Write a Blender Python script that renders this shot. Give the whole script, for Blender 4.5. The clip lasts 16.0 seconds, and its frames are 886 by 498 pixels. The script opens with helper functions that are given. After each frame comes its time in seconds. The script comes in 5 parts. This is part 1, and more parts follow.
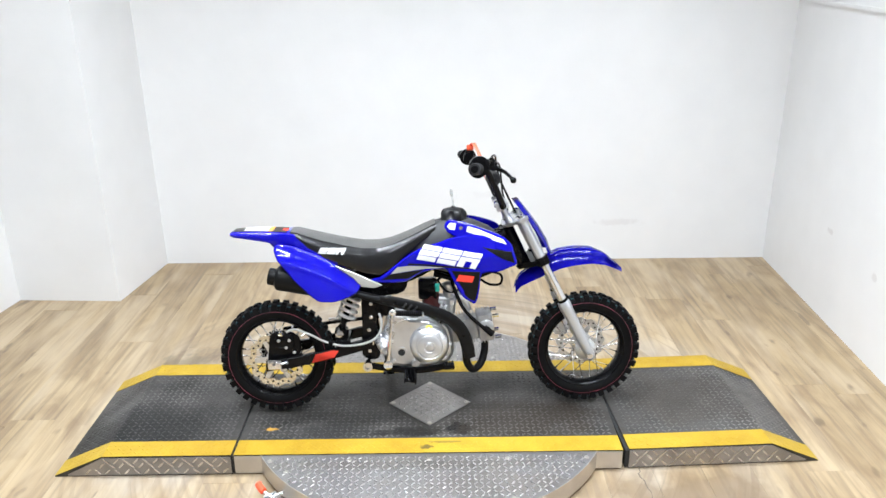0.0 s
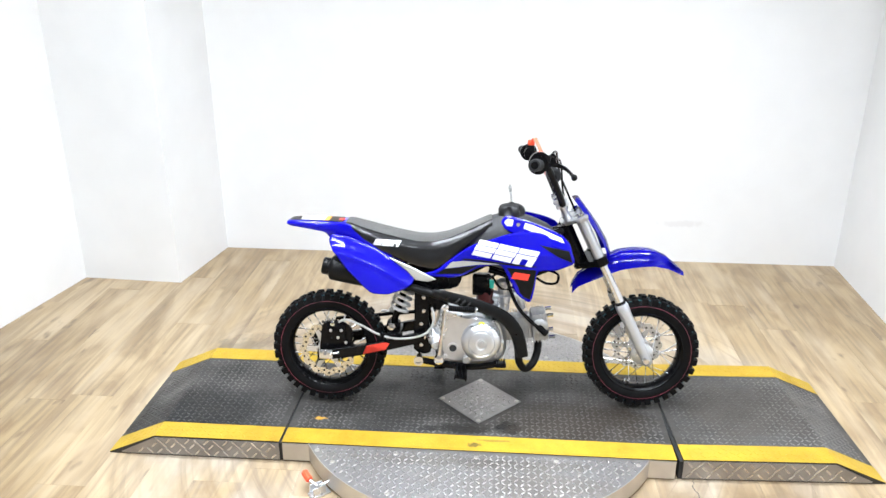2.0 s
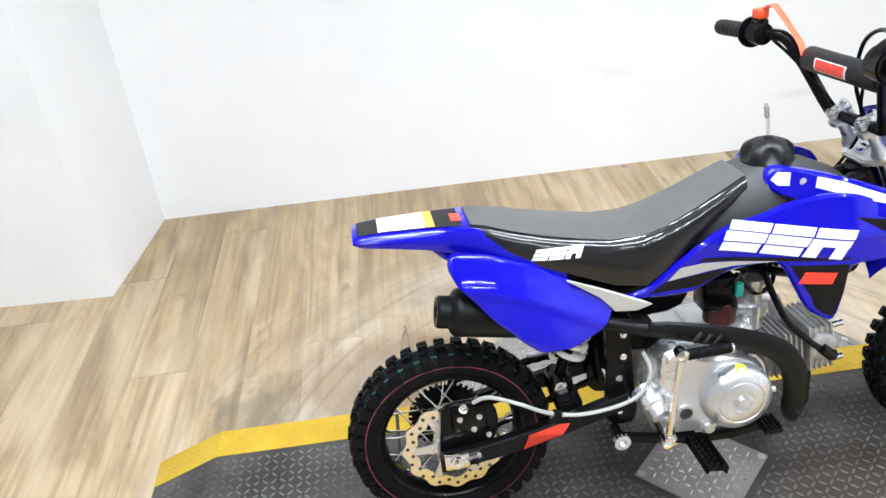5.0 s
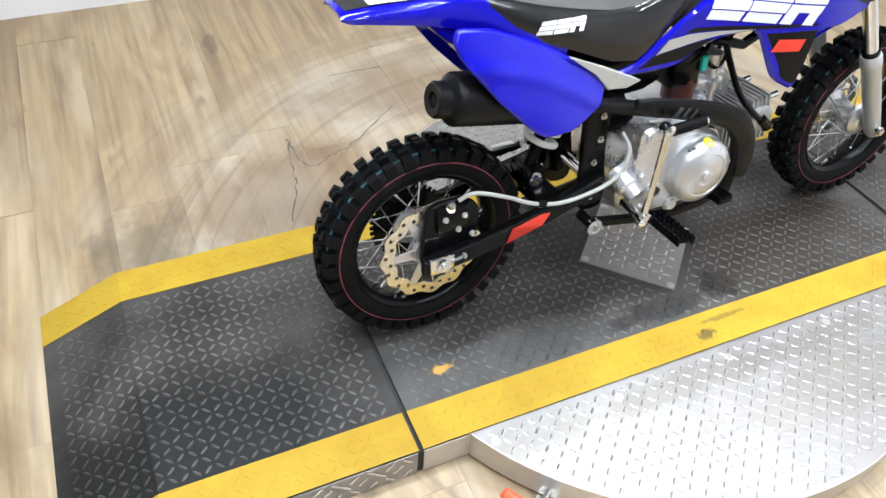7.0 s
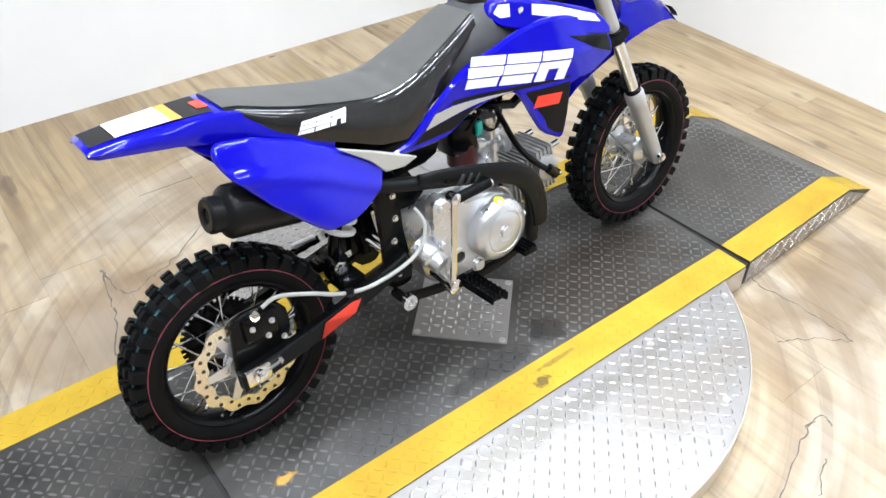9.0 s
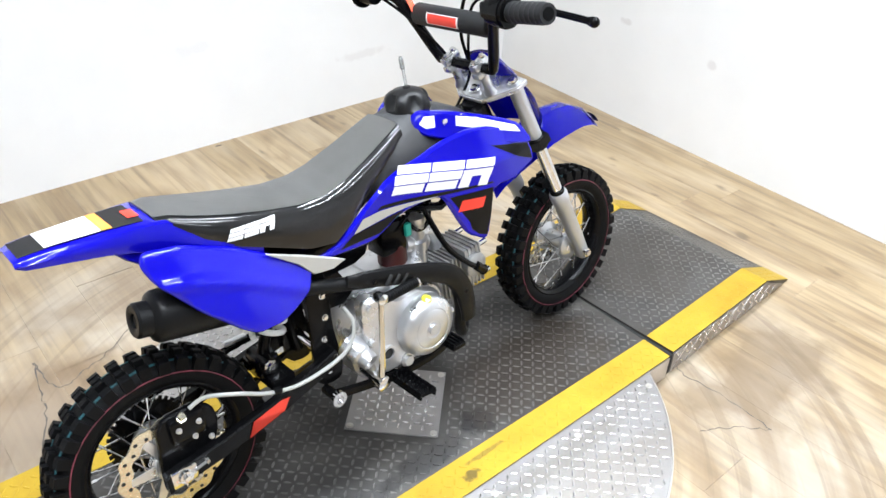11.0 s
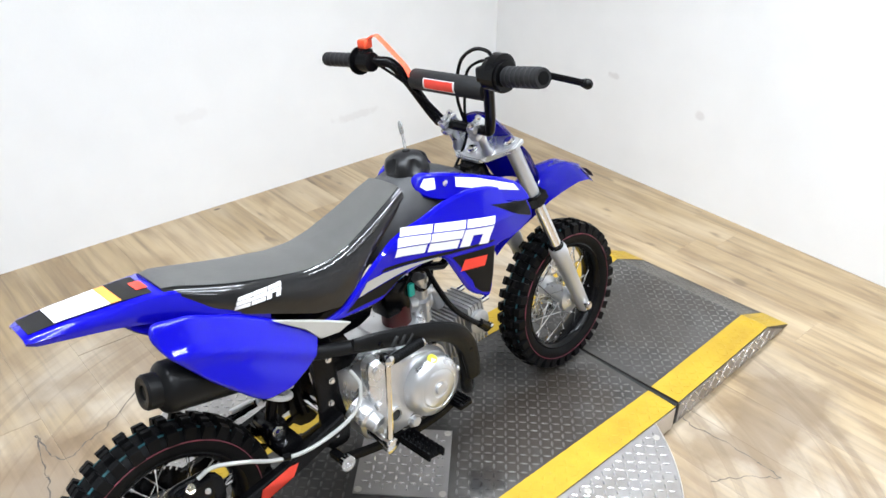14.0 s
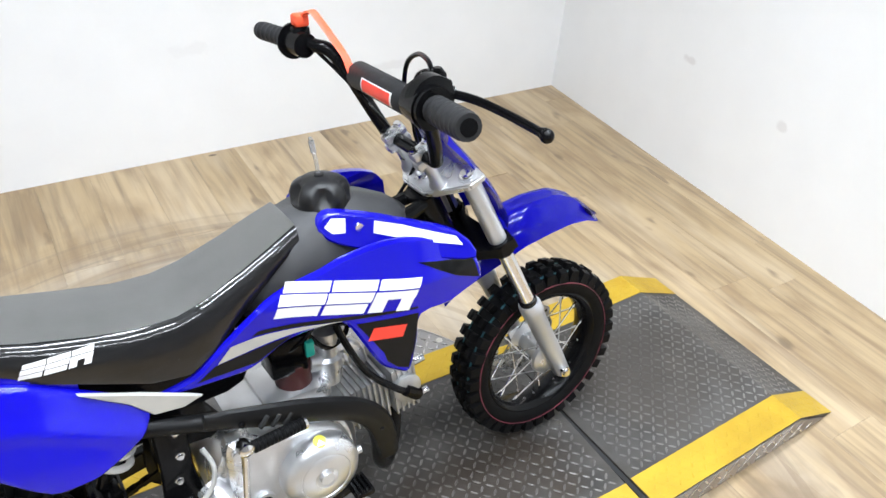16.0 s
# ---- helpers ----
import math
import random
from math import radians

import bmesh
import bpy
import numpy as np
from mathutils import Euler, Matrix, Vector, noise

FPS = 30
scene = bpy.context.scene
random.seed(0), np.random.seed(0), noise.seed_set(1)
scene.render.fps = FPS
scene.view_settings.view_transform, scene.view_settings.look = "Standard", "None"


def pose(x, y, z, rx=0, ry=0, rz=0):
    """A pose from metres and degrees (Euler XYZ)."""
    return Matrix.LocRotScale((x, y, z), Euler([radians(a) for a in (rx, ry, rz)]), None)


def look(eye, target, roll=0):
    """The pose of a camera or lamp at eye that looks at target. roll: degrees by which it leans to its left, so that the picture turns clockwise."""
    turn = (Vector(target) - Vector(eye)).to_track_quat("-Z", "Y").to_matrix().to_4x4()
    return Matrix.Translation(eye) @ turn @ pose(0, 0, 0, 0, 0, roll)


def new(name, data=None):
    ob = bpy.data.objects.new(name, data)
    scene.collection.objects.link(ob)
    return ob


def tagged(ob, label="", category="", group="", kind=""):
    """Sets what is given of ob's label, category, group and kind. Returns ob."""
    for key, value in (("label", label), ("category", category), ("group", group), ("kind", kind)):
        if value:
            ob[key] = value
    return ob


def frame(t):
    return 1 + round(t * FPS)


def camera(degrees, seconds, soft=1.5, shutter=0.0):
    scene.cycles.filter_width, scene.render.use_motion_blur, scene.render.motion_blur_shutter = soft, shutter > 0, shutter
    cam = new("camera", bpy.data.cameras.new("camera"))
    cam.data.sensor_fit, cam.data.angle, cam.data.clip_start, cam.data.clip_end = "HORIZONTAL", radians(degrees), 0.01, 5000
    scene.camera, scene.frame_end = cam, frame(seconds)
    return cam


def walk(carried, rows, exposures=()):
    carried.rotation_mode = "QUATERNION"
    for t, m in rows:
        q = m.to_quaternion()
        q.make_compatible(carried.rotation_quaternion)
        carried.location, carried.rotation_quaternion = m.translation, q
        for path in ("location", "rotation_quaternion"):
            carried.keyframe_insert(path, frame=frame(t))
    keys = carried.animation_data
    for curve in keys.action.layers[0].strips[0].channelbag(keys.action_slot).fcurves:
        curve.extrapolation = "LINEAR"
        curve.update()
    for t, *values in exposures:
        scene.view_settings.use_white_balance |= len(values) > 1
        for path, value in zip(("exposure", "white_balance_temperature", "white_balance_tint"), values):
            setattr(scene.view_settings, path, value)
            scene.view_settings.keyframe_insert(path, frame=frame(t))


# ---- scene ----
cam = camera(59.5, 16.0)
PATH = [
    (0, (0.039, -2.262, 1.483), (0.048, -0.392, 0.774), -0.6),
    (0.5, (0.041, -2.265, 1.486), (0.055, -0.396, 0.774), -1.0),
    (1, (0.041, -2.265, 1.485), (0.05, -0.398, 0.767), -0.8),
    (1.5, (0.045, -2.253, 1.491), (0.044, -0.387, 0.773), -0.3),
    (2, (0.046, -2.225, 1.477), (-0.095, -0.367, 0.751), 0.1),
    (2.5, (0.034, -2.166, 1.425), (-0.321, -0.41, 0.536), -1.7),
    (3, (-0.161, -2.087, 1.414), (-0.29, -0.355, 0.422), -6.0),
    (3.5, (-0.296, -1.865, 1.402), (-0.404, -0.088, 0.489), -2.0),
    (3.7, (-0.363, -1.732, 1.407), (-0.492, 0.04, 0.489), -0.7),
    (5.8, (-0.628, -0.842, 1.245), (-0.326, 0.661, -0.04), -5.1),
    (6, (-0.682, -0.831, 1.245), (-0.299, 0.599, -0.099), -2.4),
    (6.5, (-0.835, -0.839, 1.212), (-0.256, 0.487, -0.169), 1.7),
    (7, (-0.887, -0.867, 1.178), (-0.245, 0.399, -0.231), 4.7),
    (7.5, (-0.884, -0.857, 1.18), (-0.282, 0.403, -0.252), 3.6),
    (8, (-0.853, -0.855, 1.186), (-0.162, 0.397, -0.213), 3.1),
    (8.5, (-0.796, -0.884, 1.195), (0.06, 0.348, -0.128), 2.3),
    (9, (-0.76, -0.916, 1.208), (0.18, 0.31, -0.062), 0.2),
    (9.5, (-0.75, -0.927, 1.247), (0.187, 0.379, 0.057), -0.0),
    (10, (-0.738, -0.944, 1.279), (0.255, 0.372, 0.146), 0.8),
    (10.2, (-0.732, -0.95, 1.279), (0.309, 0.328, 0.146), 1.9),
    (12.3, (-0.727, -0.965, 1.276), (0.408, 0.282, 0.2), 1.5),
    (12.5, (-0.721, -0.971, 1.276), (0.419, 0.29, 0.222), 0.5),
    (13, (-0.712, -0.972, 1.285), (0.416, 0.319, 0.254), 0.3),
    (13.5, (-0.711, -0.958, 1.287), (0.385, 0.349, 0.242), -0.9),
    (14, (-0.745, -0.95, 1.298), (0.405, 0.341, 0.292), 0.8),
    (14.5, (-0.749, -0.965, 1.328), (0.421, 0.258, 0.264), -3.4),
    (15, (-0.527, -0.973, 1.316), (0.566, 0.371, 0.316), 1.1),
    (15.5, (-0.402, -0.944, 1.3), (0.54, 0.4, 0.156), -2.3),
    (16, (-0.288, -0.781, 1.305), (0.623, 0.551, 0.125), 5.4),
]
EXPOSURES = [(t, s, 6080, 9) for t, s in ((0, -0.15), (1.5, -0.05), (2.5, 0.09), (3.5, 0.05), (6.0, -0.18), (7.5, -0.24), (9.0, -0.12), (10.0, -0.07), (13.0, -0.10), (14.0, -0.18), (16.0, -0.16))]
walk(cam, [(t, look(eye, target, roll)) for t, eye, target, roll in PATH], EXPOSURES)

from mathutils.geometry import tessellate_polygon

# ---- world, lights ----
world = bpy.data.worlds.new("world")
scene.world = world
world.use_nodes = True
wn, wl = world.node_tree.nodes, world.node_tree.links
sky = wn.new("ShaderNodeTexSky")
sky.sky_type, sky.sun_disc = "NISHITA", False
sky.sun_elevation, sky.sun_rotation = radians(40), radians(-90)
wl.new(sky.outputs[0], wn["Background"].inputs[0])
wn["Background"].inputs[1].default_value = 0.12
scene.view_settings.exposure = 0.0
LAMP_WATTS = 30.5


# ---- materials ----
def mat(name, base, rough=0.5, metal=0.0, vary=0.0, scale=20.0, bump=0.0, bump_scale=200.0, coat=0.0, dark=None, stretch=(1, 1, 1), rvary=0.0, spec=0.5):
    """A principled material: base colour with two scales of variation, roughness variation and fine bump."""
    m = bpy.data.materials.new(name)
    m.use_nodes = True
    n, l = m.node_tree.nodes, m.node_tree.links
    b = n["Principled BSDF"]
    b.inputs["Base Color"].default_value = (*base, 1)
    b.inputs["Roughness"].default_value = rough
    b.inputs["Metallic"].default_value = metal
    b.inputs["Coat Weight"].default_value = coat
    b.inputs["Specular IOR Level"].default_value = spec
    b.inputs["Coat Roughness"].default_value = 0.05
    geo = n.new("ShaderNodeNewGeometry")
    mp = n.new("ShaderNodeMapping")
    mp.inputs["Scale"].default_value = stretch
    l.new(geo.outputs["Position"], mp.inputs["Vector"])
    if vary > 0:
        big, small = n.new("ShaderNodeTexNoise"), n.new("ShaderNodeTexNoise")
        big.inputs["Scale"].default_value, small.inputs["Scale"].default_value = scale * 0.15, scale
        big.inputs["Detail"].default_value, small.inputs["Detail"].default_value = 3, 6
        add = n.new("ShaderNodeMath")
        add.operation = "ADD"
        half = n.new("ShaderNodeMath")
        half.operation, half.inputs[1].default_value = "MULTIPLY", 0.5
        for s in (big, small):
            l.new(mp.outputs[0], s.inputs["Vector"])
        l.new(big.outputs["Fac"], add.inputs[0])
        l.new(small.outputs["Fac"], add.inputs[1])
        l.new(add.outputs[0], half.inputs[0])
        ramp = n.new("ShaderNodeMapRange")
        ramp.inputs["From Min"].default_value, ramp.inputs["From Max"].default_value = 0.35, 0.65
        l.new(half.outputs[0], ramp.inputs["Value"])
        mix = n.new("ShaderNodeMix")
        mix.data_type = "RGBA"
        low = dark or tuple(c * (1 - vary) for c in base)
        mix.inputs["A"].default_value = (*low, 1)
        mix.inputs["B"].default_value = (*base, 1)
        l.new(ramp.outputs[0], mix.inputs["Factor"])
        l.new(mix.outputs["Result"], b.inputs["Base Color"])
        if rvary > 0:
            rr = n.new("ShaderNodeMapRange")
            rr.inputs["To Min"].default_value, rr.inputs["To Max"].default_value = rough + rvary, max(0.03, rough - rvary)
            l.new(ramp.outputs[0], rr.inputs["Value"])
            l.new(rr.outputs[0], b.inputs["Roughness"])
    if bump > 0:
        t = n.new("ShaderNodeTexNoise")
        t.inputs["Scale"].default_value, t.inputs["Detail"].default_value = bump_scale, 4
        bp = n.new("ShaderNodeBump")
        bp.inputs["Strength"].default_value, bp.inputs["Distance"].default_value = bump, 0.002
        l.new(mp.outputs[0], t.inputs["Vector"])
        l.new(t.outputs["Fac"], bp.inputs["Height"])
        l.new(bp.outputs[0], b.inputs["Normal"])
    return m


def glow(name, colour, strength):
    m = bpy.data.materials.new(name)
    m.use_nodes = True
    b = m.node_tree.nodes["Principled BSDF"]
    b.inputs["Base Color"].default_value = (0.8, 0.8, 0.8, 1)
    b.inputs["Emission Color"].default_value = (*colour, 1)
    b.inputs["Emission Strength"].default_value = strength
    return m


def plank_material():
    """Printed wood planks: tan with long brown-grey streaks along y, tone by plank, scuffs of turning tyres."""
    m = bpy.data.materials.new("wood_plank")
    m.use_nodes = True
    n, l = m.node_tree.nodes, m.node_tree.links
    b = n["Principled BSDF"]
    geo, info = n.new("ShaderNodeNewGeometry"), n.new("ShaderNodeObjectInfo")
    off = n.new("ShaderNodeVectorMath")
    off.operation = "MULTIPLY_ADD"
    comb = n.new("ShaderNodeCombineXYZ")
    for s in range(3):
        l.new(info.outputs["Random"], comb.inputs[s])
    off.inputs[1].default_value = (37.0, 61.0, 13.0)
    l.new(comb.outputs[0], off.inputs[0])
    l.new(geo.outputs["Position"], off.inputs[2])

    def noise_tex(scale, stretch, detail=5.0, src=None, distort=0.0):
        mp, t = n.new("ShaderNodeMapping"), n.new("ShaderNodeTexNoise")
        mp.inputs["Scale"].default_value = stretch
        t.inputs["Scale"].default_value, t.inputs["Detail"].default_value = scale, detail
        t.inputs["Distortion"].default_value = distort
        l.new(src or off.outputs[0], mp.inputs["Vector"])
        l.new(mp.outputs[0], t.inputs["Vector"])
        return t.outputs["Fac"]

    def ranged(v, lo, hi, a=0.0, z=1.0):
        r = n.new("ShaderNodeMapRange")
        for k, x in (("From Min", lo), ("From Max", hi), ("To Min", a), ("To Max", z)):
            r.inputs[k].default_value = x
        l.new(v, r.inputs["Value"])
        return r.outputs[0]

    def mixed(f, a, z):
        x = n.new("ShaderNodeMix")
        x.data_type = "RGBA"
        for s, v in (("Factor", f), ("A", a), ("B", z)):
            if isinstance(v, tuple):
                x.inputs[s].default_value = (*v, 1)
            else:
                l.new(v, x.inputs[s])
        return x.outputs["Result"]

    tone = ranged(info.outputs["Random"], 0, 1)
    base = mixed(tone, (0.339, 0.247, 0.135), (0.408, 0.307, 0.183))
    patch = ranged(noise_tex(1.0, (9.0, 2.6, 1), 5, distort=1.0), 0.45, 0.65, 0.0, 0.66)
    base = mixed(patch, base, (0.193, 0.126, 0.064))
    grain = ranged(noise_tex(1.0, (55, 2.2, 1), 6, distort=0.4), 0.42, 0.70, 0.0, 0.65)
    base = mixed(grain, base, (0.139, 0.097, 0.059))
    pale = ranged(noise_tex(1.0, (9, 1.6, 1), 4), 0.50, 0.68, 0.0, 0.6)
    base = mixed(pale, base, (0.464, 0.369, 0.248))
    knot = ranged(noise_tex(1.0, (16, 6, 1), 2), 0.66, 0.74, 0.0, 0.6)
    base = mixed(knot, base, (0.089, 0.058, 0.035))
    # scuffed, dusty ring of the tyres round the turntable, paled further to paint bright light
    ln = n.new("ShaderNodeVectorMath")
    ln.operation = "LENGTH"
    l.new(geo.outputs["Position"], ln.inputs[0])
    ring = n.new("ShaderNodeMath")
    ring.operation, ring.inputs[1].default_value = "SUBTRACT", 0.86
    l.new(ln.outputs["Value"], ring.inputs[0])
    ab = n.new("ShaderNodeMath")
    ab.operation = "ABSOLUTE"
    l.new(ring.outputs[0], ab.inputs[0])
    band = ranged(ab.outputs[0], 0.36, 0.10)
    cloud = ranged(noise_tex(4.0, (1, 1, 1), 5, src=geo.outputs["Position"]), 0.34, 0.60, 0.0, 0.62)
    both = n.new("ShaderNodeMath")
    both.operation = "MULTIPLY"
    l.new(band, both.inputs[0])
    l.new(cloud, both.inputs[1])
    base = mixed(both.outputs[0], base, (0.408, 0.362, 0.306))
    # brown rubber arcs that run round with the turning tyres
    sep, polar, at2 = n.new("ShaderNodeSeparateXYZ"), n.new("ShaderNodeCombineXYZ"), n.new("ShaderNodeMath")
    at2.operation = "ARCTAN2"
    l.new(geo.outputs["Position"], sep.inputs[0])
    l.new(sep.outputs["Y"], at2.inputs[0])
    l.new(sep.outputs["X"], at2.inputs[1])
    l.new(ln.outputs["Value"], polar.inputs["X"])
    l.new(at2.outputs[0], polar.inputs["Y"])
    for lo_, hi_, stretch_, strength_, rub in ((0.48, 0.64, (13, 1.1, 1), 0.5, (0.171, 0.111, 0.056)), (0.54, 0.62, (42, 0.9, 1), 0.32, (0.122, 0.090, 0.062))):
        arcs = ranged(noise_tex(1.0, stretch_, 5, src=polar.outputs[0], distort=0.5), lo_, hi_, 0.0, strength_)
        arc = n.new("ShaderNodeMath")
        arc.operation = "MULTIPLY"
        l.new(ranged(ab.outputs[0], 0.42, 0.20), arc.inputs[0])
        l.new(arcs, arc.inputs[1])
        base = mixed(arc.outputs[0], base, rub)
    l.new(base, b.inputs["Base Color"])
    l.new(ranged(noise_tex(6.0, (1, 1, 1), 4, src=geo.outputs["Position"]), 0.3, 0.7, 0.44, 0.28), b.inputs["Roughness"])
    bp = n.new("ShaderNodeBump")
    bp.inputs["Strength"].default_value, bp.inputs["Distance"].default_value = 0.25, 0.001
    l.new(noise_tex(1.0, (160, 8, 1), 4), bp.inputs["Height"])
    l.new(bp.outputs[0], b.inputs["Normal"])
    return m


WALL = mat("white_wall_paint", (0.83, 0.83, 0.83), 0.55, vary=0.05, scale=6, bump=0.12, bump_scale=90)
# unseen ceiling, kept dark so that less light bounces back down
CEIL = mat("unseen_dark_ceiling", (0.22, 0.21, 0.20), 0.8, vary=0.1, scale=5)
# rear wall out of view, greyed to weaken its reflection in the bike
REAR = mat("unseen_rear_grey", (0.30, 0.295, 0.29), 0.6, vary=0.1, scale=5, bump=0.1, bump_scale=90)
PLANK = plank_material()


def blotch(m, centre, size, colour, strength, ragged=0.5, scale=14.0):
    """A stain, worn spot or darker area of its own shape at a place, mixed over the material's colour."""
    n, l = m.node_tree.nodes, m.node_tree.links
    b = n["Principled BSDF"]
    had = b.inputs["Base Color"].links[0].from_socket
    geo, sub, sc, ln = n.new("ShaderNodeNewGeometry"), n.new("ShaderNodeVectorMath"), n.new("ShaderNodeVectorMath"), n.new("ShaderNodeVectorMath")
    sub.operation, sc.operation, ln.operation = "SUBTRACT", "DIVIDE", "LENGTH"
    sub.inputs[1].default_value, sc.inputs[1].default_value = centre, size
    l.new(geo.outputs["Position"], sub.inputs[0])
    l.new(sub.outputs[0], sc.inputs[0])
    l.new(sc.outputs[0], ln.inputs[0])
    t = n.new("ShaderNodeTexNoise")
    t.inputs["Scale"].default_value, t.inputs["Detail"].default_value = scale, 6
    l.new(geo.outputs["Position"], t.inputs["Vector"])
    ma = n.new("ShaderNodeMath")
    ma.operation, ma.inputs[1].default_value = "MULTIPLY_ADD", ragged * 2.4
    l.new(t.outputs["Fac"], ma.inputs[0])
    l.new(ln.outputs["Value"], ma.inputs[2])
    r = n.new("ShaderNodeMapRange")
    for k, v in (("From Min", 0.6 + ragged * 1.2), ("From Max", 1.1 + ragged * 1.2), ("To Min", strength), ("To Max", 0.0)):
        r.inputs[k].default_value = v
    l.new(ma.outputs[0], r.inputs["Value"])
    x = n.new("ShaderNodeMix")
    x.data_type = "RGBA"
    x.inputs["B"].default_value = (*colour, 1)
    l.new(r.outputs[0], x.inputs["Factor"])
    l.new(had, x.inputs["A"])
    l.new(x.outputs["Result"], b.inputs["Base Color"])


SUBFLOOR = mat("dark_joint", (0.20, 0.15, 0.09), 0.9, vary=0.3)
DECK = mat("worn_black_deck", (0.066, 0.061, 0.056), 0.40, 0.0, vary=0.5, scale=11, bump=0.4, bump_scale=120, dark=(0.009, 0.0085, 0.008), rvary=0.08, spec=0.36)
# worn bar tops, with their whitish glints also put into the colour
DECK_TREAD = mat("worn_glint_tread_tops", (0.19, 0.182, 0.172), 0.38, 0.4, vary=0.6, scale=9, dark=(0.03, 0.028, 0.026), spec=0.4)
YELLOW = mat("yellow_safety_paint", (0.42, 0.285, 0.024), 0.42, spec=0.25, vary=0.3, scale=14, bump=0.2, bump_scale=150, dark=(0.31, 0.19, 0.013))
ALU = mat("aluminium_plate", (0.40, 0.382, 0.37), 0.42, 0.9, vary=0.30, scale=11, bump=0.1, bump_scale=160, rvary=0.08)
# lighter copy of the plate metal, painting the glint of the raised bars
ALU_TREAD = mat("glint_bright_tread", (0.62, 0.60, 0.585), 0.26, 0.95, vary=0.12, scale=30)
TEAR = mat("grey_tear", (0.13, 0.11, 0.095), 0.7, vary=0.5, scale=60)
STICK = mat("lime_sticker", (0.62, 0.60, 0.03), 0.4, vary=0.1)
ALU_EDGE = mat("aluminium_edge", (0.62, 0.59, 0.55), 0.34, 0.85, vary=0.2, scale=16, bump=0.1, bump_scale=120)
GAP = mat("black_gap", (0.012, 0.012, 0.012), 0.7, vary=0.3)
BLUE = mat("blue_plastic", (0.0045, 0.0028, 0.345), 0.22, spec=0.05, vary=0.08, scale=18, coat=0.85, bump=0.02, bump_scale=30)
BLACK = mat("satin_black_metal", (0.004, 0.004, 0.0045), 0.2, 0.0, spec=0.14, vary=0.4, scale=30, bump=0.05)
MUFF = mat("matt_black_muffler", (0.007, 0.007, 0.0073), 0.34, 0.0, spec=0.13, vary=0.3, scale=40, bump=0.15, bump_scale=500)
RUBBER = mat("black_tyre_rubber", (0.006, 0.006, 0.0065), 0.5, spec=0.08, vary=0.4, scale=40, bump=0.2, bump_scale=300, dark=(0.003, 0.003, 0.0033))
GRIP = mat("grip_rubber", (0.022, 0.022, 0.023), 0.55, spec=0.16, vary=0.3, scale=60, bump=0.2)
GREYPL = mat("dark_grey_tank_plastic", (0.055, 0.055, 0.057), 0.5, spec=0.3, vary=0.15, scale=30, bump=0.25, bump_scale=900)
SEAT = mat("black_seat_vinyl", (0.008, 0.008, 0.0085), 0.3, spec=0.15, vary=0.5, scale=25, coat=0.75, bump=0.55, bump_scale=26, dark=(0.004, 0.004, 0.0045), stretch=(1, 1, 1.8))
SEAT_TOP = mat("grey_seat_vinyl", (0.19, 0.186, 0.18), 0.36, spec=0.9, coat=0.25, vary=0.15, scale=30, bump=0.2, bump_scale=700)
CHROME = mat("chrome", (0.74, 0.74, 0.75), 0.14, 1.0, vary=0.06, scale=40)
CAST = mat("cast_aluminium", (0.66, 0.665, 0.68), 0.30, 0.85, vary=0.14, scale=30, bump=0.15, bump_scale=350, rvary=0.06)
CASTD = mat("dull_cast_aluminium", (0.46, 0.46, 0.46), 0.46, 0.8, vary=0.35, scale=40, bump=0.25, bump_scale=300, rvary=0.06)
GLOSSB = mat("glossy_black_cap", (0.008, 0.008, 0.009), 0.42, spec=0.4, vary=0.3, scale=30)
SILVER = mat("silver_painted_fork", (0.50, 0.51, 0.53), 0.32, 0.55, vary=0.06, scale=30)
# silver metal with a gold reflection mixed into its colour
GOLD = mat("gold_reflection_metal", (0.72, 0.65, 0.47), 0.26, 0.9, vary=0.2, scale=40, dark=(0.74, 0.71, 0.64))
WHITE = mat("white_decal", (0.70, 0.70, 0.70), 0.3, vary=0.06, scale=60, coat=0.4)
WHITEP = mat("white_spring_paint", (0.78, 0.78, 0.77), 0.35, vary=0.08, scale=40)
SILVERD = mat("silver_decal", (0.40, 0.395, 0.37), 0.32, 0.2, vary=0.1, scale=50, coat=0.4)
BLACKD = mat("black_decal", (0.006, 0.006, 0.0065), 0.35, spec=0.15, vary=0.3, scale=50, coat=0.1)
RED = mat("red_decal", (0.72, 0.045, 0.025), 0.4, vary=0.15, scale=60)
STRAP = mat("orange_red_strap", (0.85, 0.09, 0.03), 0.5, vary=0.12, scale=60)
ORANGE = mat("orange_decal", (0.80, 0.30, 0.05), 0.4, vary=0.1)
PINK = mat("pink_tyre_line", (0.24, 0.035, 0.06), 0.6, vary=0.4, scale=55, dark=(0.02, 0.012, 0.014))
TEAL = mat("teal_tyre_line", (0.02, 0.10, 0.12), 0.6, vary=0.5, scale=120)
TEALC = mat("teal_clip", (0.03, 0.45, 0.36), 0.4, vary=0.1)
HOSE = mat("grey_brake_hose", (0.40, 0.40, 0.385), 0.3, vary=0.1, scale=80, coat=0.3)
CLEAR = mat("clear_tube", (0.75, 0.77, 0.78), 0.1, vary=0.05)
DRED = mat("dark_red_plastic", (0.045, 0.006, 0.006), 0.4, vary=0.2)
PANE = glow("daylight_behind_mesh", (0.84, 0.93, 1.0), 0.85)
TUBE = glow("lit_tube", (0.98, 0.99, 1.0), 5.0)
CLEAR.node_tree.nodes["Principled BSDF"].inputs["Transmission Weight"].default_value = 0.85


# the clear wrap on the seat creases in its glossy coat
sn = SEAT.node_tree.nodes
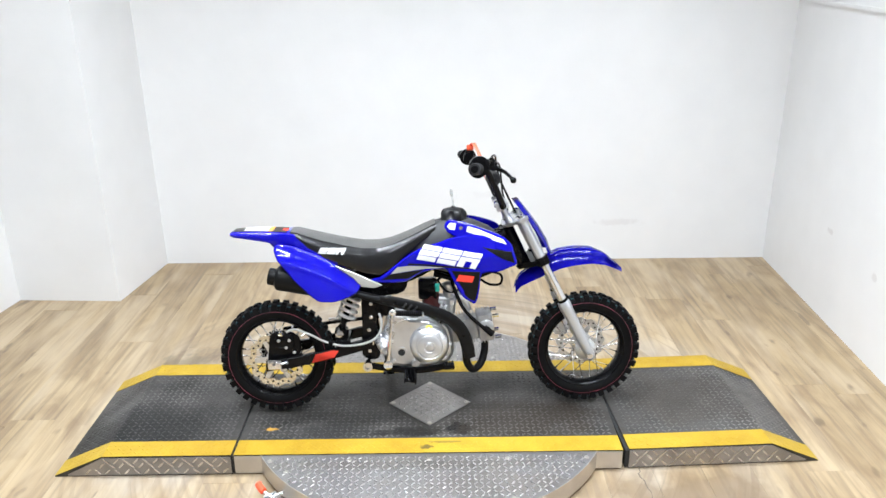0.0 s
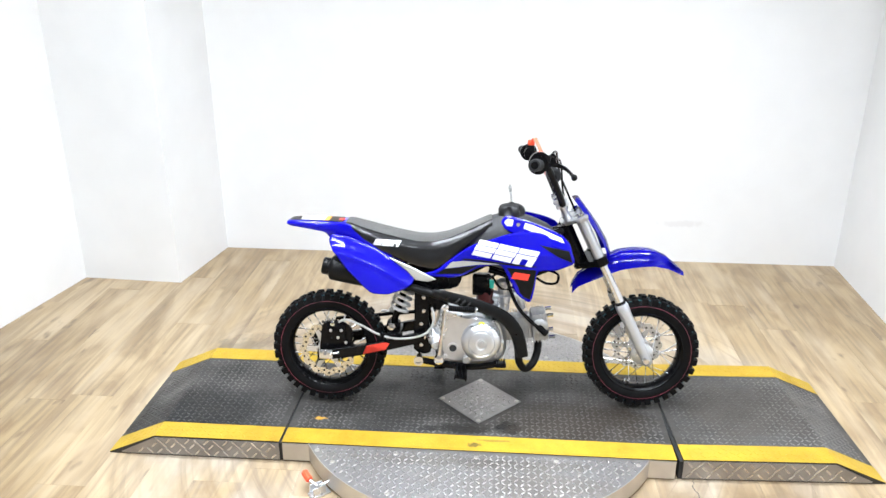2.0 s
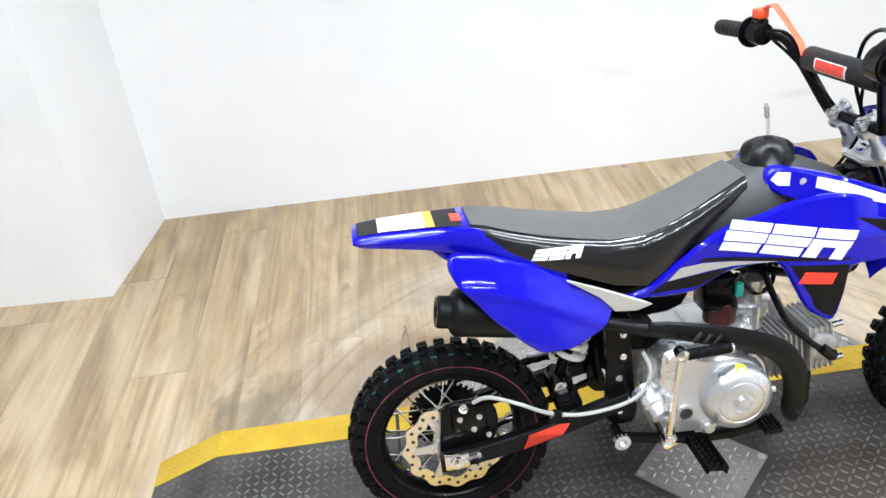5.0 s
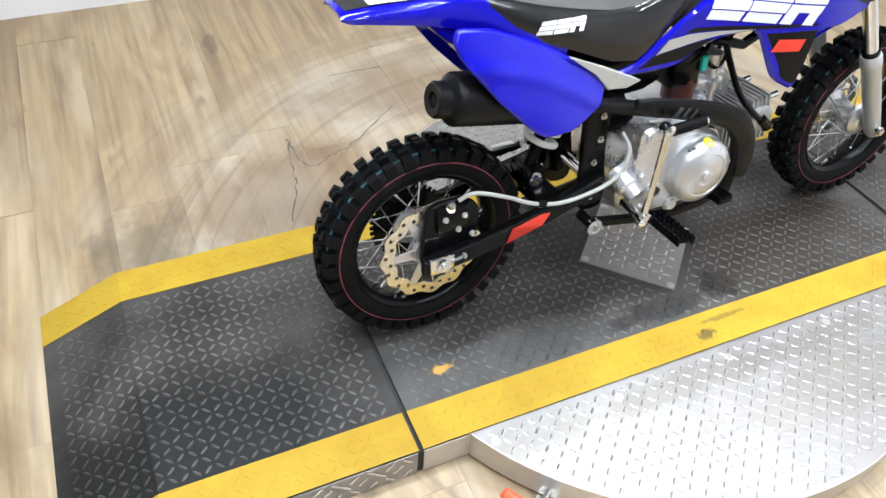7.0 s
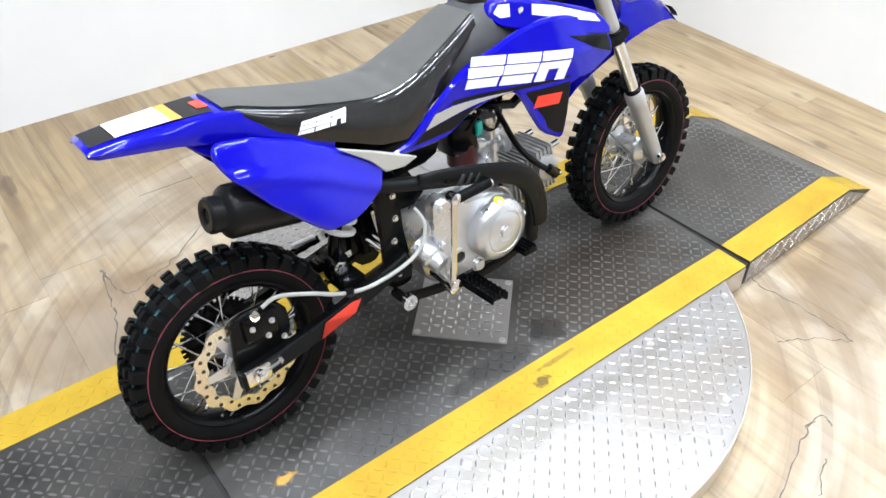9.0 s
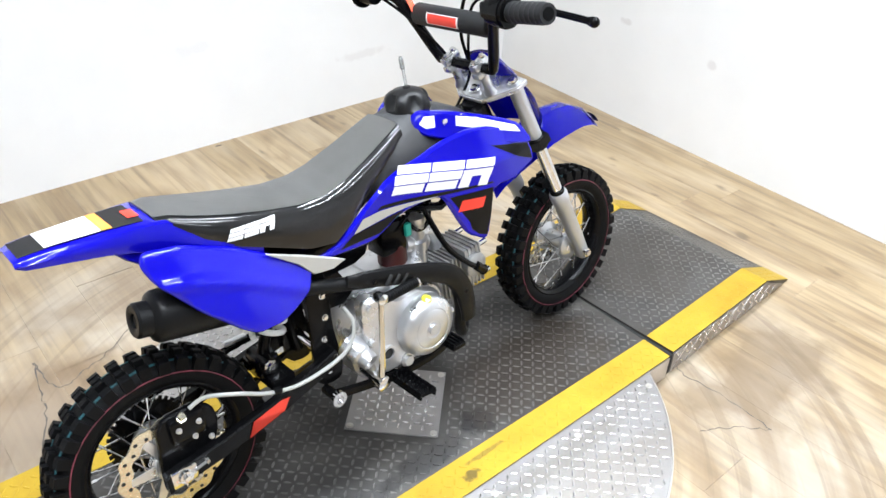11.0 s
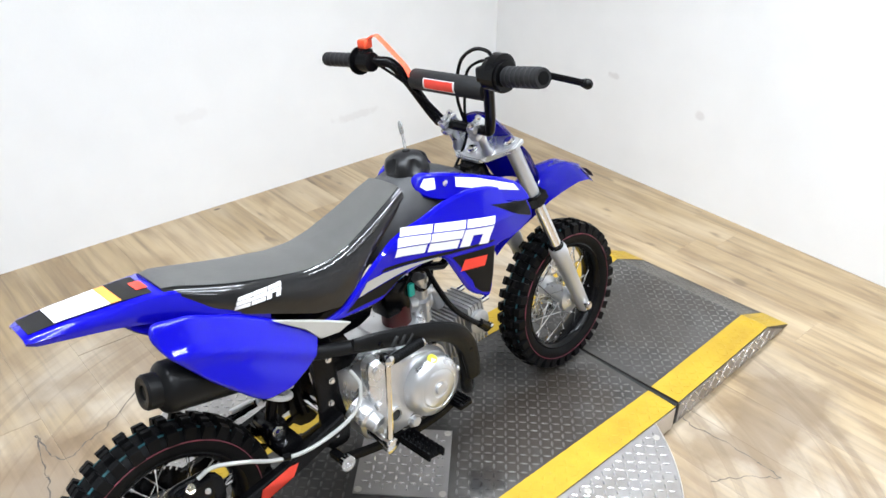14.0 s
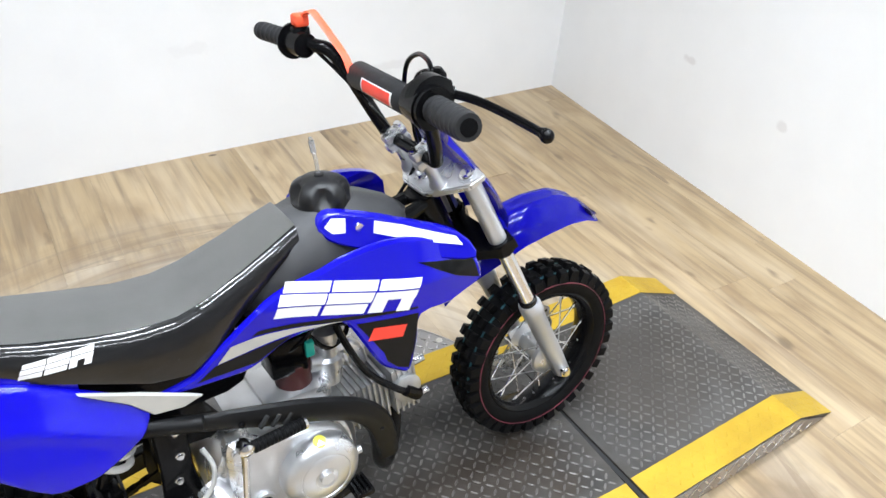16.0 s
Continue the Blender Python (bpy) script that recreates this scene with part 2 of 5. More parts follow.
SEAT.node_tree.links.new(next(q for q in sn if q.bl_idname == "ShaderNodeBump").outputs[0], sn["Principled BSDF"].inputs["Coat Normal"])

for m_, worn in ((DECK, 1.0), (DECK_TREAD, 0.5)):
    blotch(m_, (0.095, -0.150, 0.07), (0.05, 0.035, 0.1), (0.004, 0.004, 0.004), 0.95, 0.8, 40)
    blotch(m_, (-0.06, -0.165, 0.07), (0.14, 0.025, 0.1), (0.008, 0.007, 0.006), 0.8, 0.8, 30)
    blotch(m_, (-0.506, -0.144, 0.07), (0.022, 0.009, 0.1), (0.45, 0.24, 0.03), 0.9, 0.9, 60)
    # broad darker areas: left ramp, right of the deck, its middle, right ramp
    blotch(m_, (-0.90, -0.14, 0.06), (0.30, 0.15, 0.2), (0.006, 0.006, 0.006), 0.95 * worn, 0.6, 7)
    blotch(m_, (0.30, -0.10, 0.07), (0.30, 0.14, 0.2), (0.026, 0.019, 0.013), 0.8 * worn, 0.8, 12)
    blotch(m_, (-0.12, -0.02, 0.07), (0.34, 0.16, 0.2), (0.016, 0.014, 0.012), 0.45 * worn, 0.7, 10)
    blotch(m_, (0.86, 0.02, 0.06), (0.22, 0.2, 0.2), (0.04, 0.033, 0.026), 0.6 * worn, 0.8, 10)
blotch(YELLOW, (-0.009, -0.25, 0.07), (0.022, 0.012, 0.1), (0.10, 0.07, 0.02), 0.9, 0.9, 70)
blotch(YELLOW, (0.05, -0.225, 0.07), (0.06, 0.006, 0.1), (0.16, 0.11, 0.025), 0.7, 0.9, 60)
blotch(ALU, (0.15, -0.42, 0.067), (0.25, 0.07, 0.1), (0.30, 0.27, 0.24), 0.6, 0.9, 9)
blotch(ALU, (-0.05, -0.33, 0.067), (0.4, 0.03, 0.1), (0.27, 0.25, 0.22), 0.6, 0.9, 12)
for at, sz, q in (((0.28, 1.48, 0.355), (0.07, 0.05, 0.022), 0.10), ((1.68, 0.80, 0.38), (0.1, 0.03, 0.014), 0.35), ((1.66, 0.40, 0.335), (0.1, 0.02, 0.018), 0.3), ((0.95, 1.48, 0.20), (0.12, 0.05, 0.02), 0.2)):
    blotch(WALL, at, sz, (0.50, 0.46, 0.45), q, 0.8, 25)
blotch(PLANK, (0.301, 1.459, 0), (0.016, 0.006, 0.05), (0.062, 0.037, 0.019), 0.9, 0.6, 60)
blotch(PLANK, (-0.55, 0.62, 0), (0.16, 0.07, 0.1), (0.198, 0.130, 0.074), 0.3, 0.8, 10)
blotch(PLANK, (-0.60, 0.48, 0), (0.26, 0.17, 0.1), (0.124, 0.071, 0.031), 0.5, 0.9, 7)
blotch(PLANK, (-0.20, 0.80, 0), (0.30, 0.12, 0.1), (0.149, 0.093, 0.046), 0.45, 0.9, 7)
blotch(PLANK, (0.80, -0.42, 0), (0.26, 0.14, 0.1), (0.136, 0.087, 0.043), 0.6, 0.9, 7)
blotch(PLANK, (-0.95, 0.42, 0), (0.10, 0.10, 0.1), (0.105, 0.087, 0.062), 0.5, 0.9, 18)

# ---- mesh helpers ----
def obj(name, bm, material, parent=None, label="", smooth=35):
    me = bpy.data.meshes.new(name)
    bmesh.ops.recalc_face_normals(bm, faces=bm.faces)
    bm.to_mesh(me)
    bm.free()
    for mm in (material if isinstance(material, (list, tuple)) else [material]):
        me.materials.append(mm)
    if smooth:
        me.polygons.foreach_set("use_smooth", [True] * len(me.polygons))
        me.set_sharp_from_angle(angle=radians(smooth))
    ob = new(name, me)
    ob.parent = parent
    if label:
        tagged(ob, label)
    return ob


def part(name, bm, material, parent, label="", smooth=35):
    return obj(name, bm, material, parent, label, smooth)


def thing(name, label, category, m=None, group="", kind=""):
    ob = new(name)
    ob.empty_display_size = 0.05
    if m is not None:
        ob.matrix_basis = m
    return tagged(ob, label, category, group, kind)


def B():
    return bmesh.new()


def box(bm, lo, hi, bevel=0.0, m=None):
    r = bmesh.ops.create_cube(bm, size=1)
    vs = r["verts"]
    for v in vs:
        v.co = Vector([(a + b) / 2 + c * (b - a) for a, b, c in zip(lo, hi, v.co)])
    if bevel > 0:
        es = list({e for v in vs for e in v.link_edges})
        g = bmesh.ops.bevel(bm, geom=es, offset=bevel, segments=2, affect="EDGES", profile=0.5)
        vs = list({v for f in g["faces"] for v in f.verts} | {v for v in vs if v.is_valid})
    if m is not None:
        bmesh.ops.transform(bm, matrix=m, verts=vs)
    return bm


def smooth_path(pts, n=6, closed=False):
    """Catmull-Rom through the points."""
    pts = [Vector(p) for p in pts]
    out, k = [], len(pts)
    for i in range(k if closed else k - 1):
        if closed:
            a, b, c, d = (pts[(i + j) % k] for j in (-1, 0, 1, 2))
        else:
            a, b, c, d = pts[max(i - 1, 0)], pts[i], pts[i + 1], pts[min(i + 2, k - 1)]
        for s in range(n):
            t = s / n
            out.append(0.5 * (2 * b + (c - a) * t + (2 * a - 5 * b + 4 * c - d) * t * t + (3 * b - a - 3 * c + d) * t ** 3))
    if not closed:
        out.append(pts[-1])
    return out


def tube(bm, pts, r, seg=10, cap=True, flat=1.0):
    """A round tube along a path; r is one radius or one for each point."""
    pts = [Vector(p) for p in pts]
    rs = r if isinstance(r, (list, tuple)) else [r] * len(pts)
    rings, up = [], None
    for i, p in enumerate(pts):
        d = (pts[min(i + 1, len(pts) - 1)] - pts[max(i - 1, 0)]).normalized()
        if up is None:
            up = Vector((0, 0, 1)) if abs(d.z) < 0.9 else Vector((1, 0, 0))
        side = d.cross(up).normalized()
        up = side.cross(d).normalized()
        rings.append([bm.verts.new(p + rs[i] * (math.cos(a) * side * flat + math.sin(a) * up)) for a in (2 * math.pi * k / seg for k in range(seg))])
    for a, b in zip(rings, rings[1:]):
        for k in range(seg):
            bm.faces.new((a[k], a[(k + 1) % seg], b[(k + 1) % seg], b[k]))
    if cap:
        bm.faces.new(rings[0])
        bm.faces.new(rings[-1])
    return bm


def lathe_y(bm, cx, cz, prof, seg=48, closed=False):
    """A body turned round an axis along y through (cx, cz); prof is a row of (radius, y)."""
    rings = []
    for k in range(seg):
        a = 2 * math.pi * k / seg
        rings.append([bm.verts.new((cx + r * math.cos(a), y, cz + r * math.sin(a))) for r, y in prof])
    m = len(prof)
    for k in range(seg):
        a, b = rings[k], rings[(k + 1) % seg]
        for j in range(m if closed else m - 1):
            bm.faces.new((a[j], a[(j + 1) % m], b[(j + 1) % m], b[j]))
    if not closed:
        for j in (0, m - 1):
            if prof[j][0] > 1e-5:
                bm.faces.new([rings[k][j] for k in range(seg)])
    return bm


def turned(bm, base, axis, prof, seg=24):
    """A body turned round any axis: prof is a row of (radius, way along the axis)."""
    before = set(bm.verts)
    lathe_y(bm, 0, 0, prof, seg)
    made = [v for v in bm.verts if v not in before]
    q = Vector((0, 1, 0)).rotation_difference(Vector(axis).normalized()).to_matrix().to_4x4()
    bmesh.ops.transform(bm, matrix=Matrix.Translation(base) @ q, verts=made)
    return bm


def bolt(bm, at, axis, r=0.006, h=0.005):
    return turned(bm, at, axis, [(r * 1.35, 0), (r * 1.35, h * 0.3), (r, h * 0.35), (r * 0.92, h), (0.0005, h)], 8)


def inset2(poly, d):
    """A polygon in (x, z) drawn in by d."""
    k, out = len(poly), []
    area = sum(poly[i][0] * poly[(i + 1) % k][1] - poly[(i + 1) % k][0] * poly[i][1] for i in range(k))
    s = 1 if area > 0 else -1
    for i in range(k):
        a, b, c = (Vector(poly[(i + j) % k][:2]) for j in (-1, 0, 1))
        t = (c - a)
        t = t.normalized() if t.length > 1e-9 else Vector((1, 0))
        out.append(b + s * d * Vector((-t.y, t.x)))
    return out


def eased(x, xs, ys, r=0.03):
    """A table read off with its bends rounded over r."""
    return float(np.mean([np.interp(x + r * k / 4, xs, ys) for k in range(-4, 5)]))


def drape(bm, y_of, step, front=None):
    """Cuts the faces into a grid of that step and lays those of material slot `front` (or all) on y_of."""
    for axis in (0, 2):
        lo, hi = min(v.co[axis] for v in bm.verts), max(v.co[axis] for v in bm.verts)
        for k in range(1, int((hi - lo) / step) + 1):
            at, no = Vector((0, 0, 0)), Vector((0, 0, 0))
            at[axis], no[axis] = lo + k * step, 1
            bmesh.ops.bisect_plane(bm, geom=bm.verts[:] + bm.edges[:] + bm.faces[:], dist=1e-6, plane_co=at, plane_no=no)
    for v in {v for f in bm.faces if front is None or f.material_index == front for v in f.verts}:
        v.co.y = y_of(v.co.x, v.co.z)
    for f in bm.faces:
        f.material_index = 0


def plate(bm, outline, y_of, thick=0.004, bevel=0.004, rounded=3, side=-1, step=0):
    """A moulded plate with an outline in (x, z); y_of(x, z) is its outer face; the rim is rounded off inwards."""
    o = [(p.x, p.y) for p in smooth_path([Vector((x, z)) for x, z in outline], rounded, True)] if rounded else outline
    inner = inset2(o, bevel)
    rows = [[(x, y_of(x, z) - side * (thick + bevel), z) for x, z in o], [(x, y_of(x, z) - side * bevel, z) for x, z in o], [(x, y_of(x, z), z) for x, z in inner]]
    rings = [[bm.verts.new(p) for p in row] for row in rows]
    k = len(o)
    for a, b in zip(rings, rings[1:]):
        for i in range(k):
            bm.faces.new((a[i], a[(i + 1) % k], b[(i + 1) % k], b[i]))
    for ring, flat in ((rings[-1], inner), (rings[0], o)):
        for tri in tessellate_polygon([[Vector((p[0], p[1], 0)) for p in flat]]):
            bm.faces.new([ring[i] for i in tri]).material_index = 1 if step and flat is inner else 0
    if step:
        drape(bm, y_of, step, 1)
    return bm


def cornered(poly, r):
    """The outline with its corners rounded off over r."""
    out, k = [], len(poly)
    for i in range(k):
        p, c, n_ = (Vector(poly[(i + j) % k]) for j in (-1, 0, 1))
        d0, d1 = min(r, (p - c).length * 0.45), min(r, (n_ - c).length * 0.45)
        s_, e_ = c + (p - c).normalized() * d0, c + (n_ - c).normalized() * d1
        for t in (0, 0.25, 0.5, 0.75, 1):
            out.append(s_ * (1 - t) ** 2 + c * 2 * t * (1 - t) + e_ * t * t)
        for q in (1, 2):
            far = n_ + (c - n_).normalized() * min(r, (c - n_).length * 0.45)
            out.append(e_.lerp(far, q / 3))
    return out


def puffy(bm, outline, y_edge, y_mid, rounded=4, rings=6, side=-1):
    """A domed shell with an outline in (x, z), drawn in towards its middle in rings."""
    o = cornered(outline, rounded)
    c = sum(o, Vector((0, 0))) / len(o)
    vs = []
    for j in range(rings + 1):
        s = 1 - j / (rings + 1)
        d = math.sqrt(max(0.0, 1 - s ** 14))
        row = []
        for p in o:
            x, z = c.x + (p.x - c.x) * s, c.y + (p.y - c.y) * s
            ridge = c.y + 0.016 - 0.30 * (x - c.x)
            up = z - ridge
            row.append(bm.verts.new((x, y_edge + (y_mid - y_edge) * d - side * min(0.05, 15.0 * up * up + 0.10 * up if up > 0 else 1.2 * up * up - 0.12 * up) * d, z)))
        vs.append(row)
    k = len(o)
    for a, b in zip(vs, vs[1:]):
        for i in range(k):
            bm.faces.new((a[i], a[(i + 1) % k], b[(i + 1) % k], b[i]))
    mid = bm.verts.new((c.x, y_mid - side * (1.2 * 0.016 ** 2 + 0.12 * 0.016), c.y))
    for i in range(k):
        bm.faces.new((vs[-1][i], vs[-1][(i + 1) % k], mid))
    back = [bm.verts.new((p.x, y_edge - side * 0.006, p.y)) for p in o]
    for i in range(k):
        bm.faces.new((vs[0][i], vs[0][(i + 1) % k], back[(i + 1) % k], back[i]))
    bm.faces.new(back)
    return bm


def loft(bm, sections, closed=True, caps=True):
    """Skin over rows of points, each row with as many points as the others."""
    rows = [[bm.verts.new(p) for p in s] for s in sections]
    k = len(rows[0])
    for a, b in zip(rows, rows[1:]):
        for i in range(k if closed else k - 1):
            bm.faces.new((a[i], a[(i + 1) % k], b[(i + 1) % k], b[i]))
    if caps and closed:
        bm.faces.new(rows[0])
        bm.faces.new(rows[-1])
    return bm


def interp(x, table):
    xs = [r[0] for r in table]
    return [float(np.interp(x, xs, [r[j] for r in table])) for j in range(1, len(table[0]))]


def slab(bm, pts, z0, z1):
    """An upright prism over a ground polygon."""
    a, b = [bm.verts.new((x, y, z0)) for x, y in pts], [bm.verts.new((x, y, z1)) for x, y in pts]
    k = len(pts)
    for i in range(k):
        bm.faces.new((a[i], a[(i + 1) % k], b[(i + 1) % k], b[i]))
    bm.faces.new(a)
    bm.faces.new(b)
    return bm


# ---- room ----
CEILING = 2.75
ROOM = {"wall_north": ((-1.373, 1.488), (1.715, 1.475)), "wall_east": ((1.715, 1.475), (1.50, -3.3)), "wall_south": ((1.50, -3.3), (-2.60, -3.3)),
        "wall_west": ((-2.60, -3.3), (-1.915, 1.045)), "wall_pillar_front": ((-1.915, 1.045), (-1.44, 1.02)), "wall_pillar_side": ((-1.44, 1.02), (-1.373, 1.488))}


def wall(name, a, b, holes=()):
    """A wall along a-b with its inner face on that line, 0.12 thick; holes are (from, to, low, high) along it."""
    a, b = Vector(a), Vector(b)
    d = (b - a).normalized()
    out = Vector((d.y, -d.x)) * -1
    mid = Vector((-0.2, -0.6))
    if (a + out - mid).length < (a - out - mid).length:
        out = -out
    bm, length = B(), (b - a).length
    cuts = []
    if not holes:
        cuts = [(0, length, -0.02, CEILING)]
    for s, e, lo, hi in holes:
        cuts += [(0, s, -0.02, CEILING), (e, length, -0.02, CEILING), (s, e, -0.02, lo), (s, e, hi, CEILING)]
    for s, e, lo, hi in cuts:
        p, q = a + d * s, a + d * e
        slab(bm, [p, q, q + out * 0.12, p + out * 0.12], lo, hi)
    bmesh.ops.remove_doubles(bm, verts=bm.verts, dist=1e-5)
    rear = name == "wall_south"
    return tagged(obj(name, bm, REAR if rear else WALL, smooth=0), "unseen rear wall, grey to cut reflections" if rear else "smooth white painted wall, faintly marked", "wall", kind="structure")


WINDOW = (2.30, 3.76, 0.13, 1.92)
for nm, (pa, pb) in ROOM.items():
    wall(nm, pa, pb, [WINDOW] if nm == "wall_west" else ())
cb = B()
slab(cb, [(-2.75, -3.45), (1.85, -3.45), (1.85, 1.6), (-2.75, 1.6)], CEILING, CEILING + 0.1)
tagged(obj("ceiling", cb, CEIL, smooth=0), "unseen ceiling over the photo bay, dark grey to cut fill light", "ceiling", kind="structure")
fb = B()
slab(fb, [(-2.75, -3.45), (1.85, -3.45), (1.85, 1.6), (-2.75, 1.6)], -0.08, -0.004)
FLOOR = tagged(obj("floor", fb, SUBFLOOR, smooth=0), "wood-look plank floor, tan with brown streaks and tyre scuffs", "floor", kind="structure")

# ledge that runs along the top of the east wall's lower part
lb = B()
e0, e1 = Vector(ROOM["wall_east"][0]), Vector(ROOM["wall_east"][1])
ed = (e1 - e0).normalized()
en = Vector((ed.y, -ed.x))
if en.x > 0:
    en = -en
slab(lb, [e0 + ed * 0.002 + en * 0.001, e1 + en * 0.001, e1 + en * 0.006, e0 + ed * 0.002 + en * 0.006], 1.27, 1.285)
tagged(obj("trim", lb, WALL, smooth=0), "white painted ledge trim on the wall", "trim", kind="structure")


def west_window():
    """A black steel frame with expanded mesh over a bright opening."""
    a, b = Vector(ROOM["wall_west"][0]), Vector(ROOM["wall_west"][1])
    d = (b - a).normalized()
    m = Matrix.Translation((a.x, a.y, 0)) @ Matrix.Rotation(math.atan2(d.y, d.x), 4, "Z")
    w = tagged(new("window_1"), "black steel framed opening with wire mesh, bright behind", "window", kind="structure")
    w.matrix_basis = m
    s, e, lo, hi = WINDOW
    f = 0.085
    for nm, p, q in (("frame_rail", (s - 0.01, -0.035, lo - 0.06), (e + 0.01, 0.02, lo + 0.03)), ("frame_rail", (s - 0.01, -0.035, hi - 0.03), (e + 0.01, 0.02, hi + 0.06)),
                     ("frame_stile", (s - 0.01, -0.033, lo + 0.031), (s + f, 0.02, hi - 0.031)), ("frame_stile", (e + 0.01 - f, -0.033, lo + 0.031), (e + 0.01, 0.02, hi - 0.031))):
        part(nm, box(B(), p, q, 0.004), BLACK, w)
    inner = B()
    box(inner, (e - 0.075 - 0.012, -0.04, lo + 0.03), (e - 0.073, -0.0331, hi - 0.03))
    part("frame_lip", inner, BLACK, w)
    for k in range(7):
        part("bolt", bolt(B(), (e - 0.018, -0.033, lo + 0.0 + k * 0.27), (0, -1, 0), 0.007), CHROME, w)
    for k in range(4):
        part("bolt", bolt(B(), (e - 0.25 - k * 0.27, -0.035, lo - 0.02), (0, -1, 0), 0.007), CHROME, w)
    mesh, x0, x1 = B(), s + 0.08, e - 0.08
    for sgn in (1, -1):
        c = -2.0
        while c < 4.0:
            # strands run at a shallow angle
            k = 0.42 * sgn
            za, zb = lo + c, lo + c + k * (x1 - x0)
            t0, t1 = 0.0, 1.0
            dz = zb - za
            ts = sorted(((lo + 0.03 - za) / dz, (hi - 0.03 - za) / dz))
            t0, t1 = max(t0, ts[0]), min(t1, ts[1])
            if t1 > t0 + 0.01:
                p, q = Vector((x0 + (x1 - x0) * t0, 0.0, za + dz * t0)), Vector((x0 + (x1 - x0) * t1, 0.0, za + dz * t1))
                tube(mesh, [p, q], 0.0024, 4, cap=False)
            c += 0.0165
    tagged(part("wire_mesh", mesh, BLACK, w, "black expanded wire mesh"), kind="stuff")
    pb = B()
    box(pb, (s, 0.08, lo), (e, 0.09, hi))
    part("pane", pb, PANE, w, "bright milky pane behind the mesh")


west_window()


def ceiling_light(x, y, along):
    """A ceiling batten with three lit tubes."""
    t = thing("ceiling_light", "white ceiling batten with three lit tubes", "ceiling light", pose(x, y, CEILING - 0.001, 0, 0, along), group="ceiling lights")
    part("housing", box(B(), (-0.62, -0.16, -0.05), (0.62, 0.16, 0), 0.01), WALL, t)
    for k in (-0.09, 0, 0.09):
        tb = B()
        tube(tb, [(-0.58, k, -0.072), (0.58, k, -0.072)], 0.016, 10)
        part("lit_tube", tb, TUBE, t)
    for k in (-0.595, 0.595):
        part("end_cap", box(B(), (k - 0.012, -0.13, -0.092), (k + 0.012, 0.13, -0.0501), 0.003), WALL, t)
    lamp = bpy.data.lights.new("tube_light", "AREA")
    lamp.shape, lamp.size, lamp.size_y, lamp.energy = "RECTANGLE", 1.15, 0.14, LAMP_WATTS
    lamp.color = (0.94, 0.975, 1.0)
    lamp.spread = radians(124)
    lo = new("tube_light", lamp)
    lo.matrix_basis = pose(x, y, CEILING - 0.1, 0, 0, along)


for lx, ly in ((-0.85, 0.15), (0.75, 0.15), (-0.85, -0.95), (0.75, -0.95), (-0.9, -2.3), (0.6, -2.3)):
    ceiling_light(lx, ly, 0)

# ---- turntable and ramps ----
H = 0.07
DISC_R = 0.58
YF, YB, STRIPE = -0.278, 0.283, 0.075


def treads(inside, z_of, x0, x1, y0, y1, pitch=0.0180, h=0.0015):
    """Raised bars of tread plate, turned by turns, joined."""
    verts, faces = [], []
    for i in range(int(math.floor(x0 / pitch)), int(math.ceil(x1 / pitch)) + 1):
        for j in range(int(math.floor(y0 / pitch)), int(math.ceil(y1 / pitch)) + 1):
            x, y = (i + 0.5) * pitch, (j + 0.5) * pitch
            a = radians(45 if (i + j) % 2 else -45)
            d, s = Vector((math.cos(a), math.sin(a))), Vector((-math.sin(a), math.cos(a)))
            base = [Vector((x, y)) + d * u * 0.0090 + s * v * 0.0030 for u, v in ((-1, 0), (-0.45, -0.85), (0.45, -0.85), (1, 0), (0.45, 0.85), (-0.45, 0.85))]
            if not all(inside(p.x, p.y) for p in base):
                continue
            k = len(verts)
            shoulder = [Vector((x, y)) + d * u * 0.0075 + s * v * 0.0020 for u, v in ((-1, 0), (-0.45, -0.85), (0.45, -0.85), (1, 0), (0.45, 0.85), (-0.45, 0.85))]
            ridge = [Vector((x, y)) + d * u for u in (-0.0042, 0.0042)]
            verts += [(p.x, p.y, z_of(p.x) - 0.0002) for p in base] + [(p.x, p.y, z_of(p.x) + h * 0.72) for p in shoulder] + [(p.x, p.y, z_of(p.x) + h) for p in ridge]
            faces += [(k + q, k + (q + 1) % 6, k + 6 + (q + 1) % 6, k + 6 + q) for q in range(6)]
            faces += [(k + 6, k + 7, k + 12), (k + 7, k + 8, k + 13, k + 12), (k + 8, k + 9, k + 13), (k + 9, k + 10, k + 13), (k + 10, k + 11, k + 12, k + 13), (k + 11, k + 6, k + 12)]
    me = bpy.data.meshes.new("tread")
    me.from_pydata(verts, [], faces)
    return me


def tread_part(material, parent, *args, **kw):
    me = treads(*args, **kw)
    me.materials.append(material)
    ob = new("tread", me)
    ob.parent = parent
    return tagged(ob, "raised tread bars", kind="stuff")


turn = thing("turntable", "round aluminium tread-plate turntable with a black deck and yellow stripes", "turntable")
tb = B()
slab(tb, [(DISC_R * math.cos(radians(a)), DISC_R * math.sin(radians(a))) for a in range(0, 360, 3)], 0.006, H - 0.003)
part("disc", tb, ALU, turn, "bright aluminium tread-plate disc", smooth=40)
rb = B()
k0 = [(DISC_R + 0.0005, 0.009), (DISC_R + 0.003, 0.009), (DISC_R + 0.003, H - 0.002), (DISC_R + 0.0005, H - 0.002)]
rings = [[rb.verts.new((r * math.cos(radians(a)), r * math.sin(radians(a)), z)) for r, z in k0] for a in range(0, 360, 3)]
for q in range(120):
    for j in range(4):
        rb.faces.new((rings[q][j], rings[q][(j + 1) % 4], rings[(q + 1) % 120][(j + 1) % 4], rings[(q + 1) % 120][j]))
